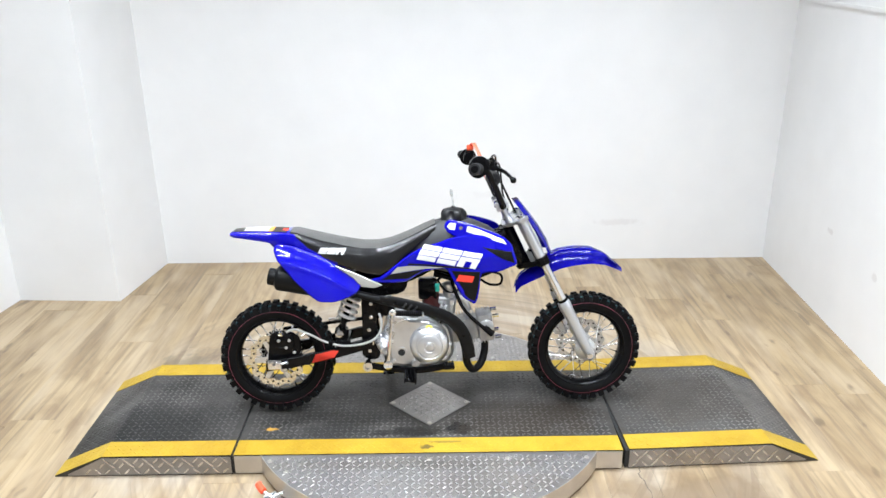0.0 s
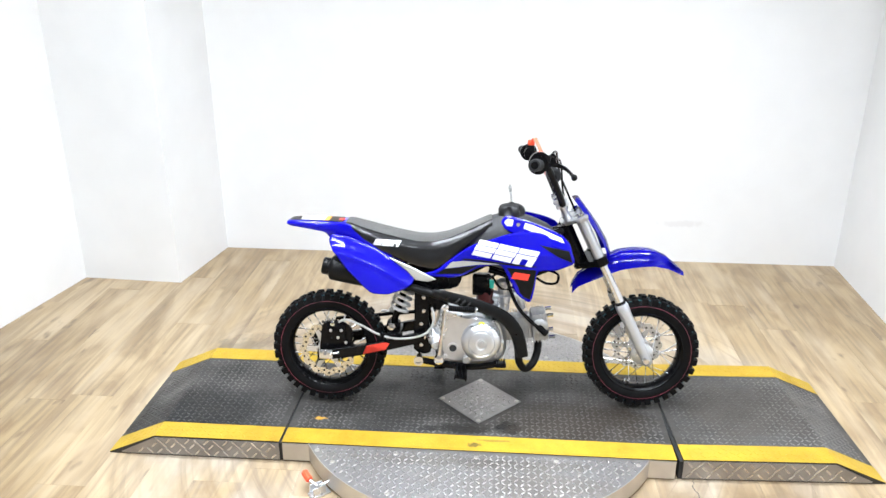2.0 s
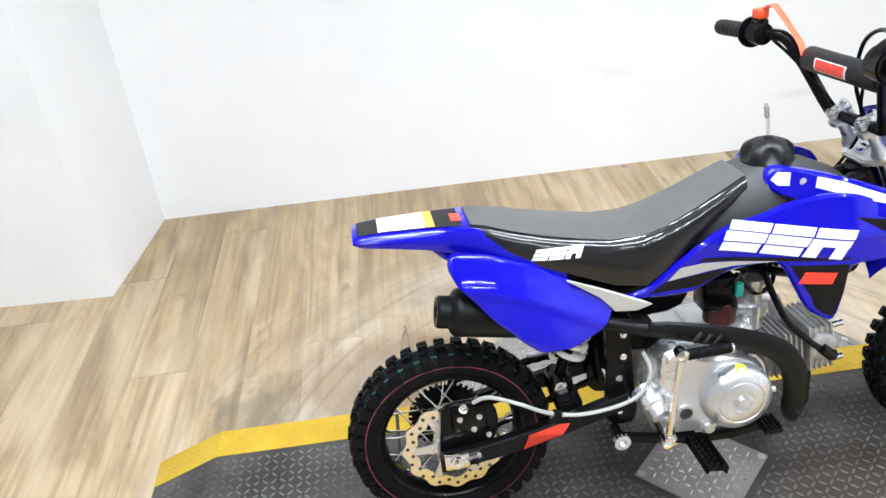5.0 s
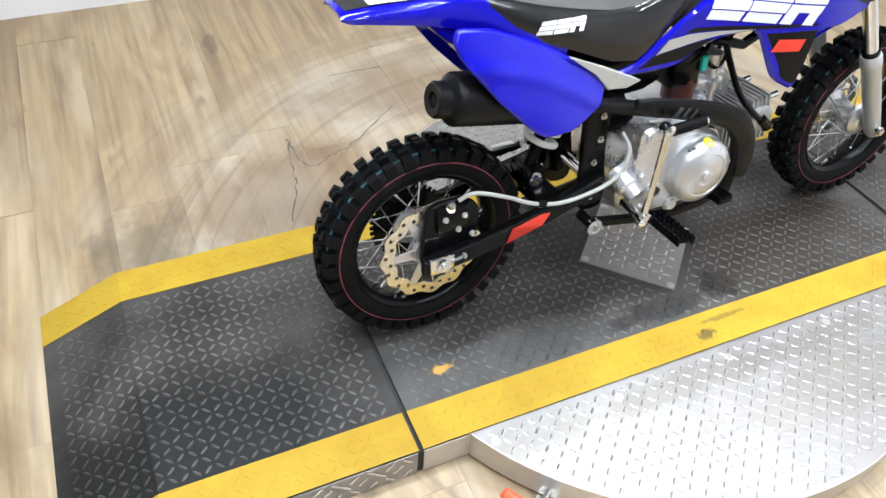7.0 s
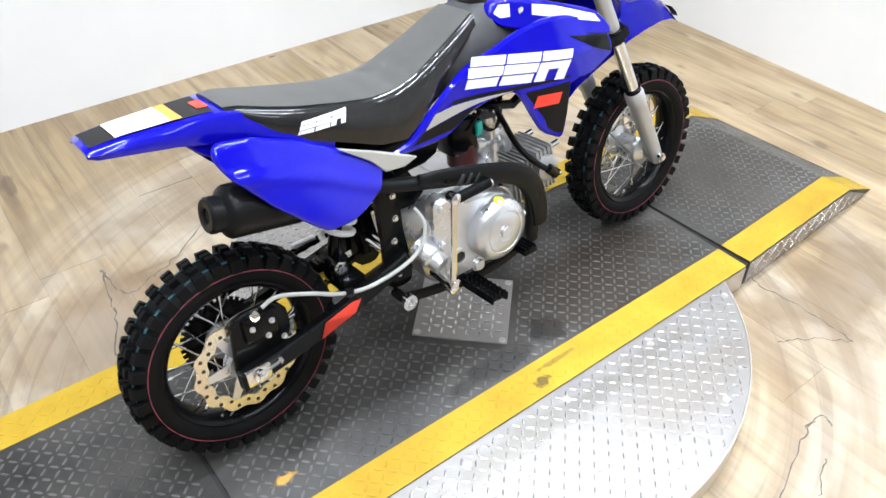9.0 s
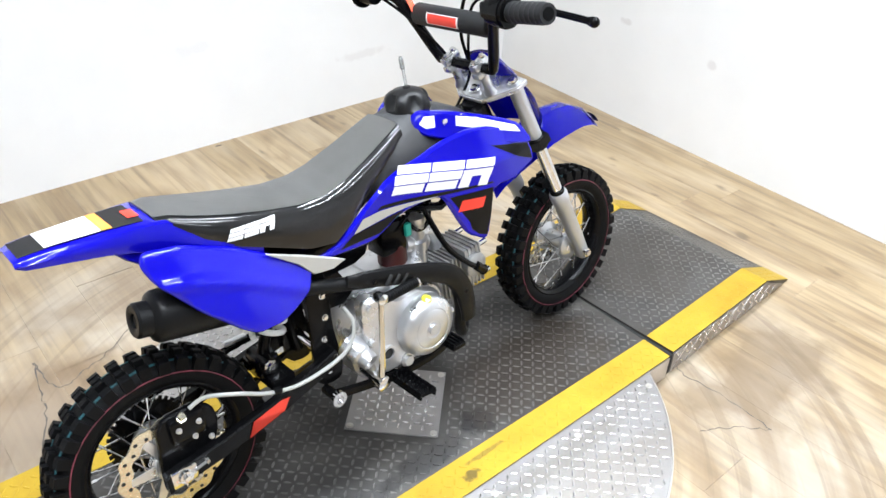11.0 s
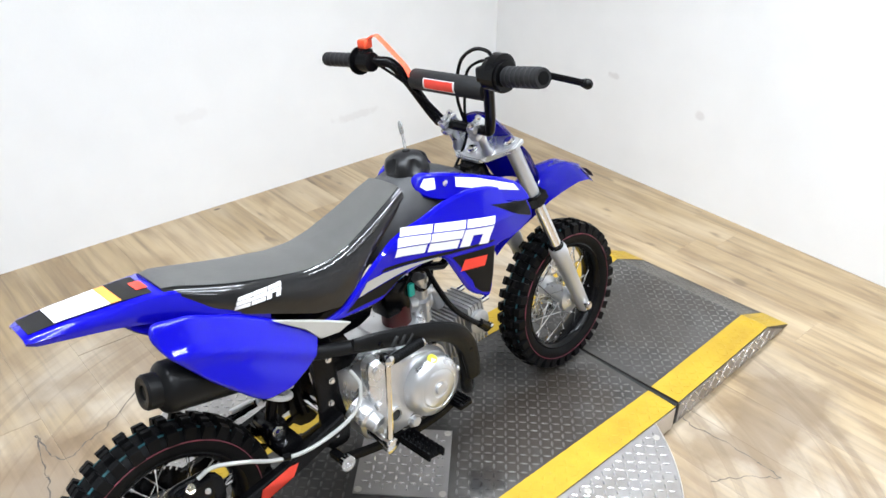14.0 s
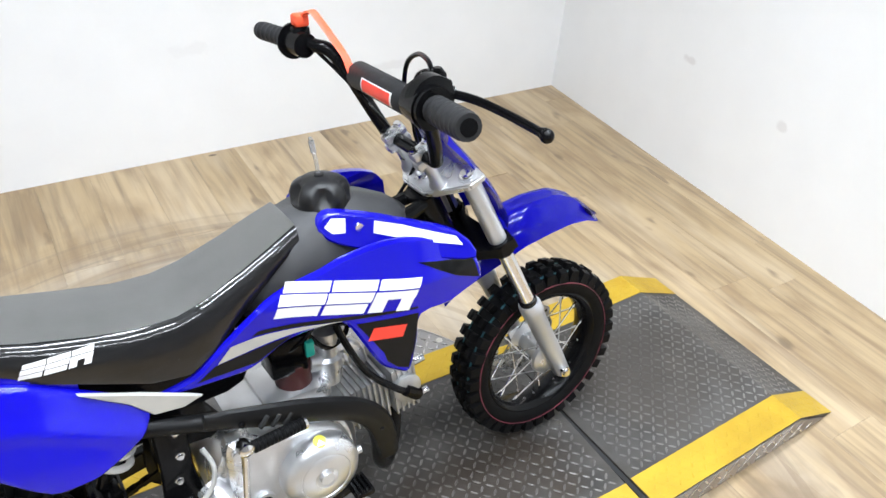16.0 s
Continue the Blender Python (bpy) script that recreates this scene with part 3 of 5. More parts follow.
part("rim", rb, ALU_EDGE, turn, "aluminium skirt round the disc")
# black strip below the disc that stands in for the shade under its edge
sb = B()
slab(sb, [((DISC_R - 0.02) * math.cos(radians(a)), (DISC_R - 0.02) * math.sin(radians(a))) for a in range(0, 360, 5)], -0.002, 0.0065)
part("disc_foot_shade", sb, GAP, turn)
xl, xr = -0.594, 0.590
part("deck", box(B(), (xl, YF, 0.004), (xr, YB, H), 0.0015), DECK, turn, "black worn tread-plate deck")
for nm, y in (("skirt", YF), ("skirt", YB)):
    part(nm, box(B(), (xl + 0.001, y - 0.003 if y < 0 else y + 0.0005, 0.006), (xr - 0.001, y - 0.0005 if y < 0 else y + 0.003, H - 0.004)), ALU_EDGE, turn)
for y0, y1 in ((YF, YF + STRIPE), (YB - STRIPE, YB)):
    part("stripe", box(B(), (xl, y0 - 0.001, H + 0.0002), (xr, y1, H + 0.0012)), YELLOW, turn, "yellow painted edge stripe")
DIA = 0.137


def in_dia(x, y, g=0.0):
    return abs(x) + abs(y) < DIA + g


tread_part(DECK_TREAD, turn, lambda x, y: xl + 0.003 < x < xr - 0.003 and YF + STRIPE < y < YB - STRIPE and not in_dia(x, y, 0.004), lambda x: H, xl, xr, YF, YB)
tread_part(YELLOW, turn, lambda x, y: xl + 0.003 < x < xr - 0.003 and (YF < y < YF + STRIPE or YB - STRIPE < y < YB), lambda x: H + 0.0012, xl, xr, YF, YB, h=0.0011)
tread_part(ALU_TREAD, turn, lambda x, y: x * x + y * y < (DISC_R - 0.004) ** 2 and (y < YF - 0.004 or y > YB + 0.004), lambda x: H - 0.003, -0.6, 0.6, -0.6, 0.6)
db = B()
slab(db, [(DIA, 0), (0, DIA), (-DIA, 0), (0, -DIA)], H + 0.0003, H + 0.003)
part("cover_plate", db, ALU, turn, "square aluminium cover plate set as a diamond")
tread_part(ALU_TREAD, turn, lambda x, y: in_dia(x, y, -0.008), lambda x: H + 0.003, -0.15, 0.15, -0.15, 0.15)
for x, y, z in [(-DIA + 0.014, 0, H + 0.003), (DIA - 0.014, 0, H + 0.003), (0, DIA - 0.014, H + 0.003), (0, -DIA + 0.014, H + 0.003)] + \
        [(xx, yy, H - 0.003) for xx in (-0.478, -0.239, 0.0, 0.236, 0.474) for yy in (-0.308, 0.313)] + [(-0.24, -0.49, H - 0.003), (0.0, -0.545, H - 0.003), (0.24, -0.49, H - 0.003), (-0.42, -0.36, H - 0.003)]:
    part("screw", bolt(B(), (x, y, z), (0, 0, 1), 0.006, 0.003), ALU_EDGE, turn)


def ramp(sign, m, length, flat):
    """A wedge ramp that butts against the deck: a level part and a slope down to the floor."""
    r = thing("ramp", "black tread-plate wedge ramp with yellow edge stripes and aluminium sides", "ramp", m, group="ramps of the turntable")

    def z_of(x):
        return H if abs(x) <= flat else 0.003 + (H - 0.003) * max(0.0, length - abs(x)) / (length - flat)

    bm = B()
    prof = [(0, 0.002), (0, H), (flat, H), (length, 0.003), (length, 0.0)]
    loft(bm, [[(sign * x, y, z) for x, z in prof] for y in (YF, YB)])
    part("body", bm, DECK, r, "black worn tread plate", smooth=20)
    for y, d in ((YF, -1), (YB, 1)):
        bm = B()
        pr = [(0.002, 0.006), (0.002, H - 0.005), (flat, H - 0.005), (length - 0.04, 0.008), (length - 0.045, 0.005)]
        loft(bm, [[(sign * x, yy, z) for x, z in pr] for yy in (y + d * 0.0005, y + d * 0.003)])
        part("side_plate", bm, ALU, r, "aluminium tread-plate side", smooth=20)
        bm = B()
        for q in range(int((length - 0.05) / 0.03)):
            for row in (0.018, 0.04, 0.055):
                cx = 0.02 + q * 0.03 + (0.015 if row == 0.04 else 0)
                if row + 0.012 < (z_of(cx + 0.01) - 0.002):
                    a = radians(45 if (q + int(row * 1000)) % 2 else -45)
                    box(bm, (-0.011, -0.001, -0.0025), (0.011, 0.001, 0.0025), 0, Matrix.Translation((sign * cx, y + d * 0.0032, row)) @ Matrix.Rotation(a, 4, "Y"))
        tagged(part("side_tread", bm, ALU_TREAD, r), kind="stuff")
    for y0, y1 in ((YF - 0.001, YF + STRIPE), (YB - STRIPE, YB + 0.001)):
        bm = B()
        pr = [(0.0, H + 0.0002), (0.0, H + 0.0013), (flat, H + 0.0013), (length, 0.0045), (length, 0.0035), (flat, H + 0.0002)]
        loft(bm, [[(sign * x, y, z) for x, z in pr] for y in (y0, y1)])
        part("stripe", bm, YELLOW, r, "yellow painted edge stripe", smooth=20)
    lo, hi = (0.004, length - 0.012) if sign > 0 else (-length + 0.012, -0.004)
    tread_part(DECK_TREAD, r, lambda x, y: lo < x < hi and YF + STRIPE < y < YB - STRIPE, z_of, lo, hi, YF, YB)
    tread_part(YELLOW, r, lambda x, y: lo < x < hi and (YF < y < YF + STRIPE or YB - STRIPE < y < YB), lambda x: z_of(x) + 0.0012, lo, hi, YF, YB, h=0.0011)
    bm = B()
    box(bm, (-0.004 if sign < 0 else -0.010, YF, 0.004), (0.010 if sign < 0 else 0.004, YB, H - 0.006))
    part("rubber_seam", bm, GAP, r)
    return r


ramp(-1, pose(-0.602, 0, 0, 0, 0, 0), 0.545, 0.392)
ramp(1, pose(0.598, 0.004, 0, 0, 0, 2.4), 0.60, 0.445)

# toggle clamp on the floor by the turntable
cl = thing("toggle_clamp", "small steel toggle clamp with a red grip beside the turntable", "clamp", pose(-0.452, -0.424, 0, 0, 0, 0))
M_BASE = Matrix.Rotation(radians(38), 4, "Z")
part("base", box(B(), (-0.026, -0.016, 0), (0.034, 0.016, 0.006), 0.002, M_BASE), CAST, cl)
for yy in (-0.014, 0.009):
    part("bracket", box(B(), (-0.020, yy, 0.006), (0.020, yy + 0.005, 0.034), 0.002, M_BASE), CAST, cl)
part("plunger", tube(B(), [M_BASE @ Vector((0.0, 0, 0.026)), M_BASE @ Vector((0.042, 0, 0.030))], 0.005, 8), CHROME, cl)
part("arm", tube(B(), [(0.0, 0, 0.028), (-0.020, 0.010, 0.036), (-0.030, 0.016, 0.038)], 0.0045, 8), CAST, cl)
part("grip", tube(B(), smooth_path([(-0.024, 0.013, 0.037), (-0.036, 0.024, 0.041), (-0.048, 0.042, 0.045)], 4), [0.007] + [0.0105] * 7 + [0.007], 10), STRAP, cl, "red plastic grip")

# ---- dirt bike ----
BIKE_AT = Matrix.Translation((0, -0.004, H + 0.003)) @ pose(0, 0, 0, 0, 0, 2.3) @ pose(0, 0, 0, -7.6, 0, 0)
bike = thing("dirt_bike", "small blue and black dirt bike leaning on the turntable deck", "dirt bike", BIKE_AT)
RC, FC, TYRE_R = (-0.492, 0.189), (0.516, 0.189), 0.187


def tread_block(y0, y1, r0, r1, wd, tilt=0.0):
    """A knob of the tyre, from the carcass out, at the wheel's +x side."""
    bm, vs = B(), []
    for rr, sh in ((r0, 1.0), (r1 - 0.0012, 0.90), (r1, 0.80)):
        ym, yh = (y0 + y1) / 2, (y1 - y0) / 2 * sh
        for yy, aa in ((ym - yh, -1), (ym + yh, -1), (ym + yh, 1), (ym - yh, 1)):
            an, rad = aa * wd / 2 * sh, rr - tilt * abs(yy)
            vs.append(bm.verts.new((rad * math.cos(an), yy, rad * math.sin(an))))
    for q in (0, 4):
        for i in range(4):
            bm.faces.new((vs[q + i], vs[q + (i + 1) % 4], vs[q + 4 + (i + 1) % 4], vs[q + 4 + i]))
    bm.faces.new(vs[8:12])
    bmesh.ops.recalc_face_normals(bm, faces=bm.faces)
    me = bpy.data.meshes.new("tread_block")
    bm.to_mesh(me)
    bm.free()
    me.materials.append(RUBBER)
    return me


BLOCKS = [[tread_block(0.005, 0.0165, 0.171, TYRE_R - 0.001, 0.095, 0.05), tread_block(-0.0165, -0.005, 0.171, TYRE_R - 0.001, 0.095, 0.05)],
          [tread_block(0.001, 0.0115, 0.171, TYRE_R, 0.095), tread_block(-0.0115, -0.001, 0.171, TYRE_R, 0.095)]]
for bl, yo in zip(BLOCKS, (0.0345, 0.0325)):
    bl += [tread_block(0.0205, yo, 0.168, 0.189, 0.115, 0.27), tread_block(-yo, -0.0205, 0.168, 0.189, 0.115, 0.27)]


def wheel(c, disc_y, front):
    cx, cz = c
    bm = B()
    lathe_y(bm, cx, cz, [(0.008, -0.052), (0.020, -0.050), (0.034, -0.040), (0.036, -0.032), (0.022, -0.026), (0.020, 0.026), (0.036, 0.032), (0.034, 0.04), (0.02, 0.05), (0.008, 0.052)], 28)
    w = part("front_wheel" if front else "rear_wheel", bm, CAST, bike, "wire-spoked wheel with a knobbly tyre")
    bm = B()
    prof = [(0.126, -0.021), (0.134, -0.027), (0.144, -0.0315), (0.156, -0.032), (0.166, -0.028), (0.1735, -0.019), (0.176, 0), (0.1735, 0.019), (0.166, 0.028), (0.156, 0.032), (0.144, 0.0315), (0.134, 0.027), (0.126, 0.021), (0.125, 0)]
    lathe_y(bm, cx, cz, prof, 72, closed=True)
    part("tyre", bm, RUBBER, w, "black knobbly off-road tyre", smooth=30)
    for k in range(36):
        for me in BLOCKS[k % 2]:
            tb_ = new("tread_block", me)
            tb_.parent = w
            tb_.matrix_basis = Matrix.Translation((cx, 0, cz)) @ Matrix.Rotation(2 * math.pi * k / 36, 4, "Y")
    for s in (-1, 1):
        bm = B()
        lathe_y(bm, cx, cz, [(0.1560, s * 0.0314), (0.1560, s * 0.0330), (0.1576, s * 0.0327), (0.1576, s * 0.0310)], 72, closed=True)
        part("tyre_line", bm, PINK, w, "faded pink line on the sidewall")
        bm = B()
        lathe_y(bm, cx, cz, [(0.1738, s * 0.0165), (0.1752, s * 0.0165), (0.1742, s * 0.0200), (0.1728, s * 0.0200)], 72, closed=True)
        part("tyre_line", bm, TEAL, w, "teal line between the tread blocks")
    bm = B()
    lathe_y(bm, cx, cz, [(0.1215, -0.014), (0.1235, -0.018), (0.133, -0.021), (0.136, -0.026), (0.131, -0.028), (0.1255, -0.0245), (0.1205, -0.017), (0.118, 0), (0.1205, 0.017), (0.1255, 0.0245), (0.131, 0.028), (0.136, 0.026), (0.133, 0.021), (0.1235, 0.018), (0.1215, 0.014)], 60, closed=True)
    part("rim", bm, BLACK, w, "black painted rim")
    for k in range(28):
        a = 2 * math.pi * k / 28
        s = -1 if k % 2 else 1
        lean = radians(48) * (1 if (k // 2) % 2 else -1)
        bm = B()
        p = Vector((cx + 0.033 * math.cos(a + lean), s * 0.034, cz + 0.033 * math.sin(a + lean)))
        q = Vector((cx + 0.121 * math.cos(a), s * 0.006, cz + 0.121 * math.sin(a)))
        tube(bm, [p, p.lerp(q, 0.86), p.lerp(q, 0.861), q], [0.0015, 0.0015, 0.0026, 0.0026], 6)
        part("spoke", bm, CHROME, w)
    # brake disc with holes seen as dark studs set into the ring
    bm = B()
    N, r_out, r_in = 96, 0.089 if not front else 0.080, 0.068 if not front else 0.060
    rows = []
    for yy in (disc_y - 0.0015, disc_y + 0.0015):
        for ri, wav in ((r_in, 0.003), (r_out, 0.0035)):
            rows.append([bm.verts.new((cx + (ri + wav * math.cos(12 * 2 * math.pi * k / N)) * math.cos(2 * math.pi * k / N), yy, cz + (ri + wav * math.cos(12 * 2 * math.pi * k / N)) * math.sin(2 * math.pi * k / N))) for k in range(N)])
    for a_, b_ in ((0, 1), (1, 3), (3, 2), (2, 0)):
        for k in range(N):
            bm.faces.new((rows[a_][k], rows[a_][(k + 1) % N], rows[b_][(k + 1) % N], rows[b_][k]))
    disc = part("brake_disc", bm, GOLD if not front else CAST, w, "drilled wave brake disc, silver with a painted gold reflection" if not front else "drilled steel brake disc")
    for k in range(6):
        bm = B()
        a = 2 * math.pi * k / 6
        d, s = Vector((math.cos(a), 0, math.sin(a))), Vector((-math.sin(a), 0, math.cos(a)))
        o = Vector((cx, 0, cz))
        pts = [o + d * 0.028 - s * 0.010, o + d * (r_in + 0.002) - s * 0.006, o + d * (r_in + 0.002) + s * 0.006, o + d * 0.028 + s * 0.010]
        lo_ = [bm.verts.new((p.x, disc_y - 0.0013, p.z)) for p in pts]
        hi_ = [bm.verts.new((p.x, disc_y + 0.0013, p.z)) for p in pts]
        bm.faces.new(lo_)
        bm.faces.new(hi_)
        for q in range(4):
            bm.faces.new((lo_[q], lo_[(q + 1) % 4], hi_[(q + 1) % 4], hi_[q]))
        part("disc_arm", bm, CAST, w)
    bm = B()
    for k in range(30):
        a = 2 * math.pi * (k + 0.5) / 30
        rr = (r_in + r_out) / 2 + (-0.004 if k % 2 else 0.004)
        lathe_y(bm, cx + rr * math.cos(a), cz + rr * math.sin(a), [(0.0034, disc_y - 0.0019), (0.0034, disc_y + 0.0019)], 8)
    tagged(part("disc_hole", bm, GAP, w), kind="stuff")
    bm = B()
    lathe_y(bm, cx, cz, [(0.030, disc_y - 0.003), (0.030, disc_y + 0.003), (0.012, disc_y + 0.003), (0.012, disc_y - 0.003)], 24, closed=True)
    part("disc_carrier", bm, CAST, w)
    bm = B()
    tube(bm, [(cx, -0.09 if not front else -0.088, cz), (cx, 0.09 if not front else 0.088, cz)], 0.006, 12)
    part("axle", bm, CHROME, w)
    bm = B()
    a = radians(248)
    tube(bm, [(cx + 0.120 * math.cos(a), -0.018, cz + 0.120 * math.sin(a)), (cx + 0.102 * math.cos(a), -0.026, cz + 0.102 * math.sin(a))], 0.003, 8)
    part("valve", bm, CHROME, w)
    return w


wheel(RC, -0.044, False)
wheel(FC, 0.046, True)

# swing arm, axle adjusters, decal
for s in (-1, 1):
    bm = B()
    path = [(-0.520, s * 0.074, 0.180), (-0.42, s * 0.075, 0.194), (-0.32, s * 0.075, 0.213), (-0.18, s * 0.068, 0.247)]
    secs = []
    for x, y, z in path:
        h, t = 0.017, 0.010
        secs.append([(x, y - t, z - h + 0.003), (x, y - t + 0.003, z - h), (x, y + t - 0.003, z - h), (x, y + t, z - h + 0.003), (x, y + t, z + h - 0.003), (x, y + t - 0.003, z + h), (x, y - t + 0.003, z + h), (x, y - t, z + h - 0.003)])
    loft(bm, secs)
    arm = part("swing_arm", bm, BLACK, bike, "black box-section swing arm")
    bm = B()
    turned(bm, (RC[0], s * 0.084, RC[1]), (0, s, 0), [(0.0155, 0), (0.0155, 0.004), (0.0125, 0.0045), (0.0115, 0.011), (0.006, 0.0115), (0.006, 0.017), (0.001, 0.018)], 12)
    part("axle_nut", bm, CHROME, arm)
    part("chain_adjuster", box(B(), (-0.514, s * 0.0848 - 0.004, 0.171), (-0.470, s * 0.0848 + 0.004, 0.203), 0.003), CHROME, arm)
    bm = B()
    tube(bm, [(-0.475, s * 0.087, 0.190), (-0.452, s * 0.087, 0.194)], 0.0045, 6)
    bolt(bm, (-0.455, s * 0.087, 0.1935), (1, 0, 0.15), 0.006, 0.006)
    part("adjuster_bolt", bm, CHROME, arm)
    bm = B()
    yo = s * 0.0858
    vs = [bm.verts.new(p) for p in ((-0.374, yo + s * 0.0012, 0.190), (-0.302, yo, 0.206), (-0.288, yo, 0.228), (-0.306, yo, 0.230), (-0.362, yo + s * 0.0012, 0.218))]
    f = bm.faces.new(vs)
    bmesh.ops.solidify(bm, geom=[f], thickness=0.0008)
    part("decal", bm, RED, arm, "red slanted decal with a toothed edge")
bm = B()
box(bm, (-0.30, -0.055, 0.222), (-0.255, 0.055, 0.248), 0.004)
part("swing_arm_bridge", bm, BLACK, bike)
bm = B()
tube(bm, [(-0.186, -0.075, 0.247), (-0.186, 0.075, 0.247)], 0.011, 12)
part("swing_arm_pivot", bm, CHROME, bike)

# rear brake caliper, bracket and hose
bm = B()
plate(bm, [(-0.515, 0.172), (-0.470, 0.165), (-0.418, 0.205), (-0.412, 0.262), (-0.445, 0.285), (-0.500, 0.282), (-0.512, 0.235)], lambda x, z: -0.060, 0.006, 0.003)
cal = part("caliper_bracket", bm, BLACK, bike, "black caliper bracket")
part("caliper", box(B(), (-0.492, -0.070, 0.232), (-0.430, -0.036, 0.282), 0.008), BLACK, cal, "black brake caliper")
for x, z in ((-0.478, 0.262), (-0.444, 0.262), (-0.455, 0.238), (-0.43, 0.222)):
    part("bolt", bolt(B(), (x, -0.070, z), (0, -1, 0), 0.0038, 0.005), CAST, cal)
bm = B()
bolt(bm, (-0.470, -0.072, 0.282), (0, -0.5, 1), 0.006, 0.012)
part("bleed_nipple", bm, GOLD, cal)
bm = B()
tube(bm, smooth_path([(-0.452, -0.064, 0.288), (-0.425, -0.07, 0.298), (-0.375, -0.084, 0.284), (-0.330, -0.090, 0.262), (-0.275, -0.090, 0.246), (-0.215, -0.092, 0.250), (-0.174, -0.096, 0.266), (-0.154, -0.098, 0.292), (-0.148, -0.094, 0.322), (-0.156, -0.080, 0.346)], 6), 0.0036, 10)
part("brake_hose", bm, HOSE, bike, "pale grey brake hose")
bm = B()
tube(bm, [(-0.318, -0.090, 0.2585), (-0.304, -0.090, 0.2555)], 0.0062, 10)
part("hose_clip", bm, BLACK, bike)

# chain and sprocket on the far side
bm = B()
lathe_y(bm, RC[0], RC[1], [(0.02, 0.049), (0.066, 0.049), (0.066, 0.053), (0.02, 0.053)], 40, closed=True)
for k in range(37):
    a = 2 * math.pi * k / 37
    box(bm, (-0.003, 0.0492, 0.064), (0.003, 0.0528, 0.072), 0, Matrix.Translation((RC[0], 0, RC[1])) @ Matrix.Rotation(a, 4, "Y"))
part("sprocket", bm, BLACK, bike)
bm = B()
for (xa, za), (xb, zb) in (((-0.48, 0.262), (-0.150, 0.296)), ((-0.48, 0.118), (-0.150, 0.232))):
    n = 30
    for k in range(n):
        x, z = xa + (xb - xa) * (k + 0.5) / n, za + (zb - za) * (k + 0.5) / n
        m = Matrix.Translation((x, 0.051, z)) @ Matrix.Rotation(-math.atan2(zb - za, xb - xa), 4, "Y")
        yy = 0.006 if k % 2 else 0.0045
        box(bm, (-0.0065, -yy, -0.0042), (0.0065, -yy + 0.0015, 0.0042), 0, m)
        box(bm, (-0.0065, yy - 0.0015, -0.0042), (0.0065, yy, 0.0042), 0, m)
        box(bm, (-0.003, -0.0042, -0.003), (0.003, 0.0042, 0.003), 0, m)
tagged(part("chain", bm, BLACK, bike, "dark oiled drive chain"), kind="stuff")
part("chain_guard", box(B(), (-0.33, 0.045, 0.287), (-0.285, 0.058, 0.293), 0.002, Matrix.Rotation(radians(0), 4, "Y")), CAST, bike)

# frame
bm = B()
for s in (-1, 1):
    tube(bm, smooth_path([(-0.19, s * 0.045, 0.215), (-0.20, s * 0.045, 0.30), (-0.205, s * 0.045, 0.42), (-0.23, s * 0.05, 0.46), (-0.38, s * 0.045, 0.53), (-0.43, s * 0.04, 0.565)], 4), 0.0105, 10)
    tube(bm, smooth_path([(-0.205, s * 0.042, 0.41), (-0.12, s * 0.04, 0.43), (-0.02, s * 0.035, 0.465), (0.12, s * 0.03, 0.545), (0.25, s * 0.018, 0.585)], 4), 0.0115, 10)
    tube(bm, [(0.265, s * 0.016, 0.545), (0.20, s * 0.03, 0.46), (0.12, s * 0.035, 0.43), (0.02, s * 0.035, 0.46)], 0.009, 10)
part("frame", bm, BLACK, bike, "black tubular steel frame")
bm = B()
turned(bm, (0.254, 0, 0.604), (0.47, 0, -1), [(0.024, 0), (0.027, 0.006), (0.0225, 0.012), (0.0225, 0.135), (0.027, 0.14), (0.024, 0.15)], 20)
part("head_tube", bm, BLACK, bike)
for s in (-1, 1):
    bm = B()
    plate(bm, [(-0.214, 0.200), (-0.168, 0.185), (-0.156, 0.22), (-0.166, 0.30), (-0.166, 0.40), (-0.19, 0.425), (-0.210, 0.41), (-0.212, 0.30)], lambda x, z: s * 0.058, 0.006, 0.003, side=s)
    fp = part("frame_plate", bm, BLACK, bike, "black frame side plate")
    for x, z in ((-0.182, 0.372), (-0.182, 0.328), (-0.190, 0.285), (-0.190, 0.215)):
        part("bolt", bolt(B(), (x, s * 0.058, z), (0, s, 0), 0.0046, 0.005), CHROME, fp)

# added black block that fills in for a shaded gap, and battery tray under the seat
bm = B()
plate(bm, [(-0.235, 0.405), (-0.10, 0.398), (-0.066, 0.425), (-0.066, 0.470), (-0.12, 0.478), (-0.20, 0.478), (-0.245, 0.470)], lambda x, z: -0.052, 0.100, 0.004, 2)
part("dark_filler", bm, BLACK, bike, "added black block that darkens the gap under the seat", smooth=40)
bm = B()
plate(bm, [(-0.178, 0.33), (-0.165, 0.415), (-0.145, 0.415), (-0.105, 0.345), (-0.13, 0.325)], lambda x, z: -0.045, 0.090, 0.003, 1)
part("engine_hanger", bm, BLACK, bike, "black engine hanger plate", smooth=40)

# shock absorber
bm = B()
tube(bm, [(-0.232, 0, 0.43), (-0.285, 0, 0.265)], 0.011, 12)
sh = part("shock_absorber", bm, BLACK, bike, "black shock with a white coil spring")
bm = B()
hel = []
p0, p1 = Vector((-0.236, 0, 0.415)), Vector((-0.268, 0, 0.305))
ax = (p1 - p0).normalized()
u = ax.cross(Vector((0, 1, 0))).normalized()
for k in range(111):
    t = k / 110
    a = 2 * math.pi * 5.5 * t
    hel.append(p0.lerp(p1, t) + 0.027 * (math.cos(a) * u + math.sin(a) * Vector((0, 1, 0))))
tube(bm, hel, 0.0056, 8)
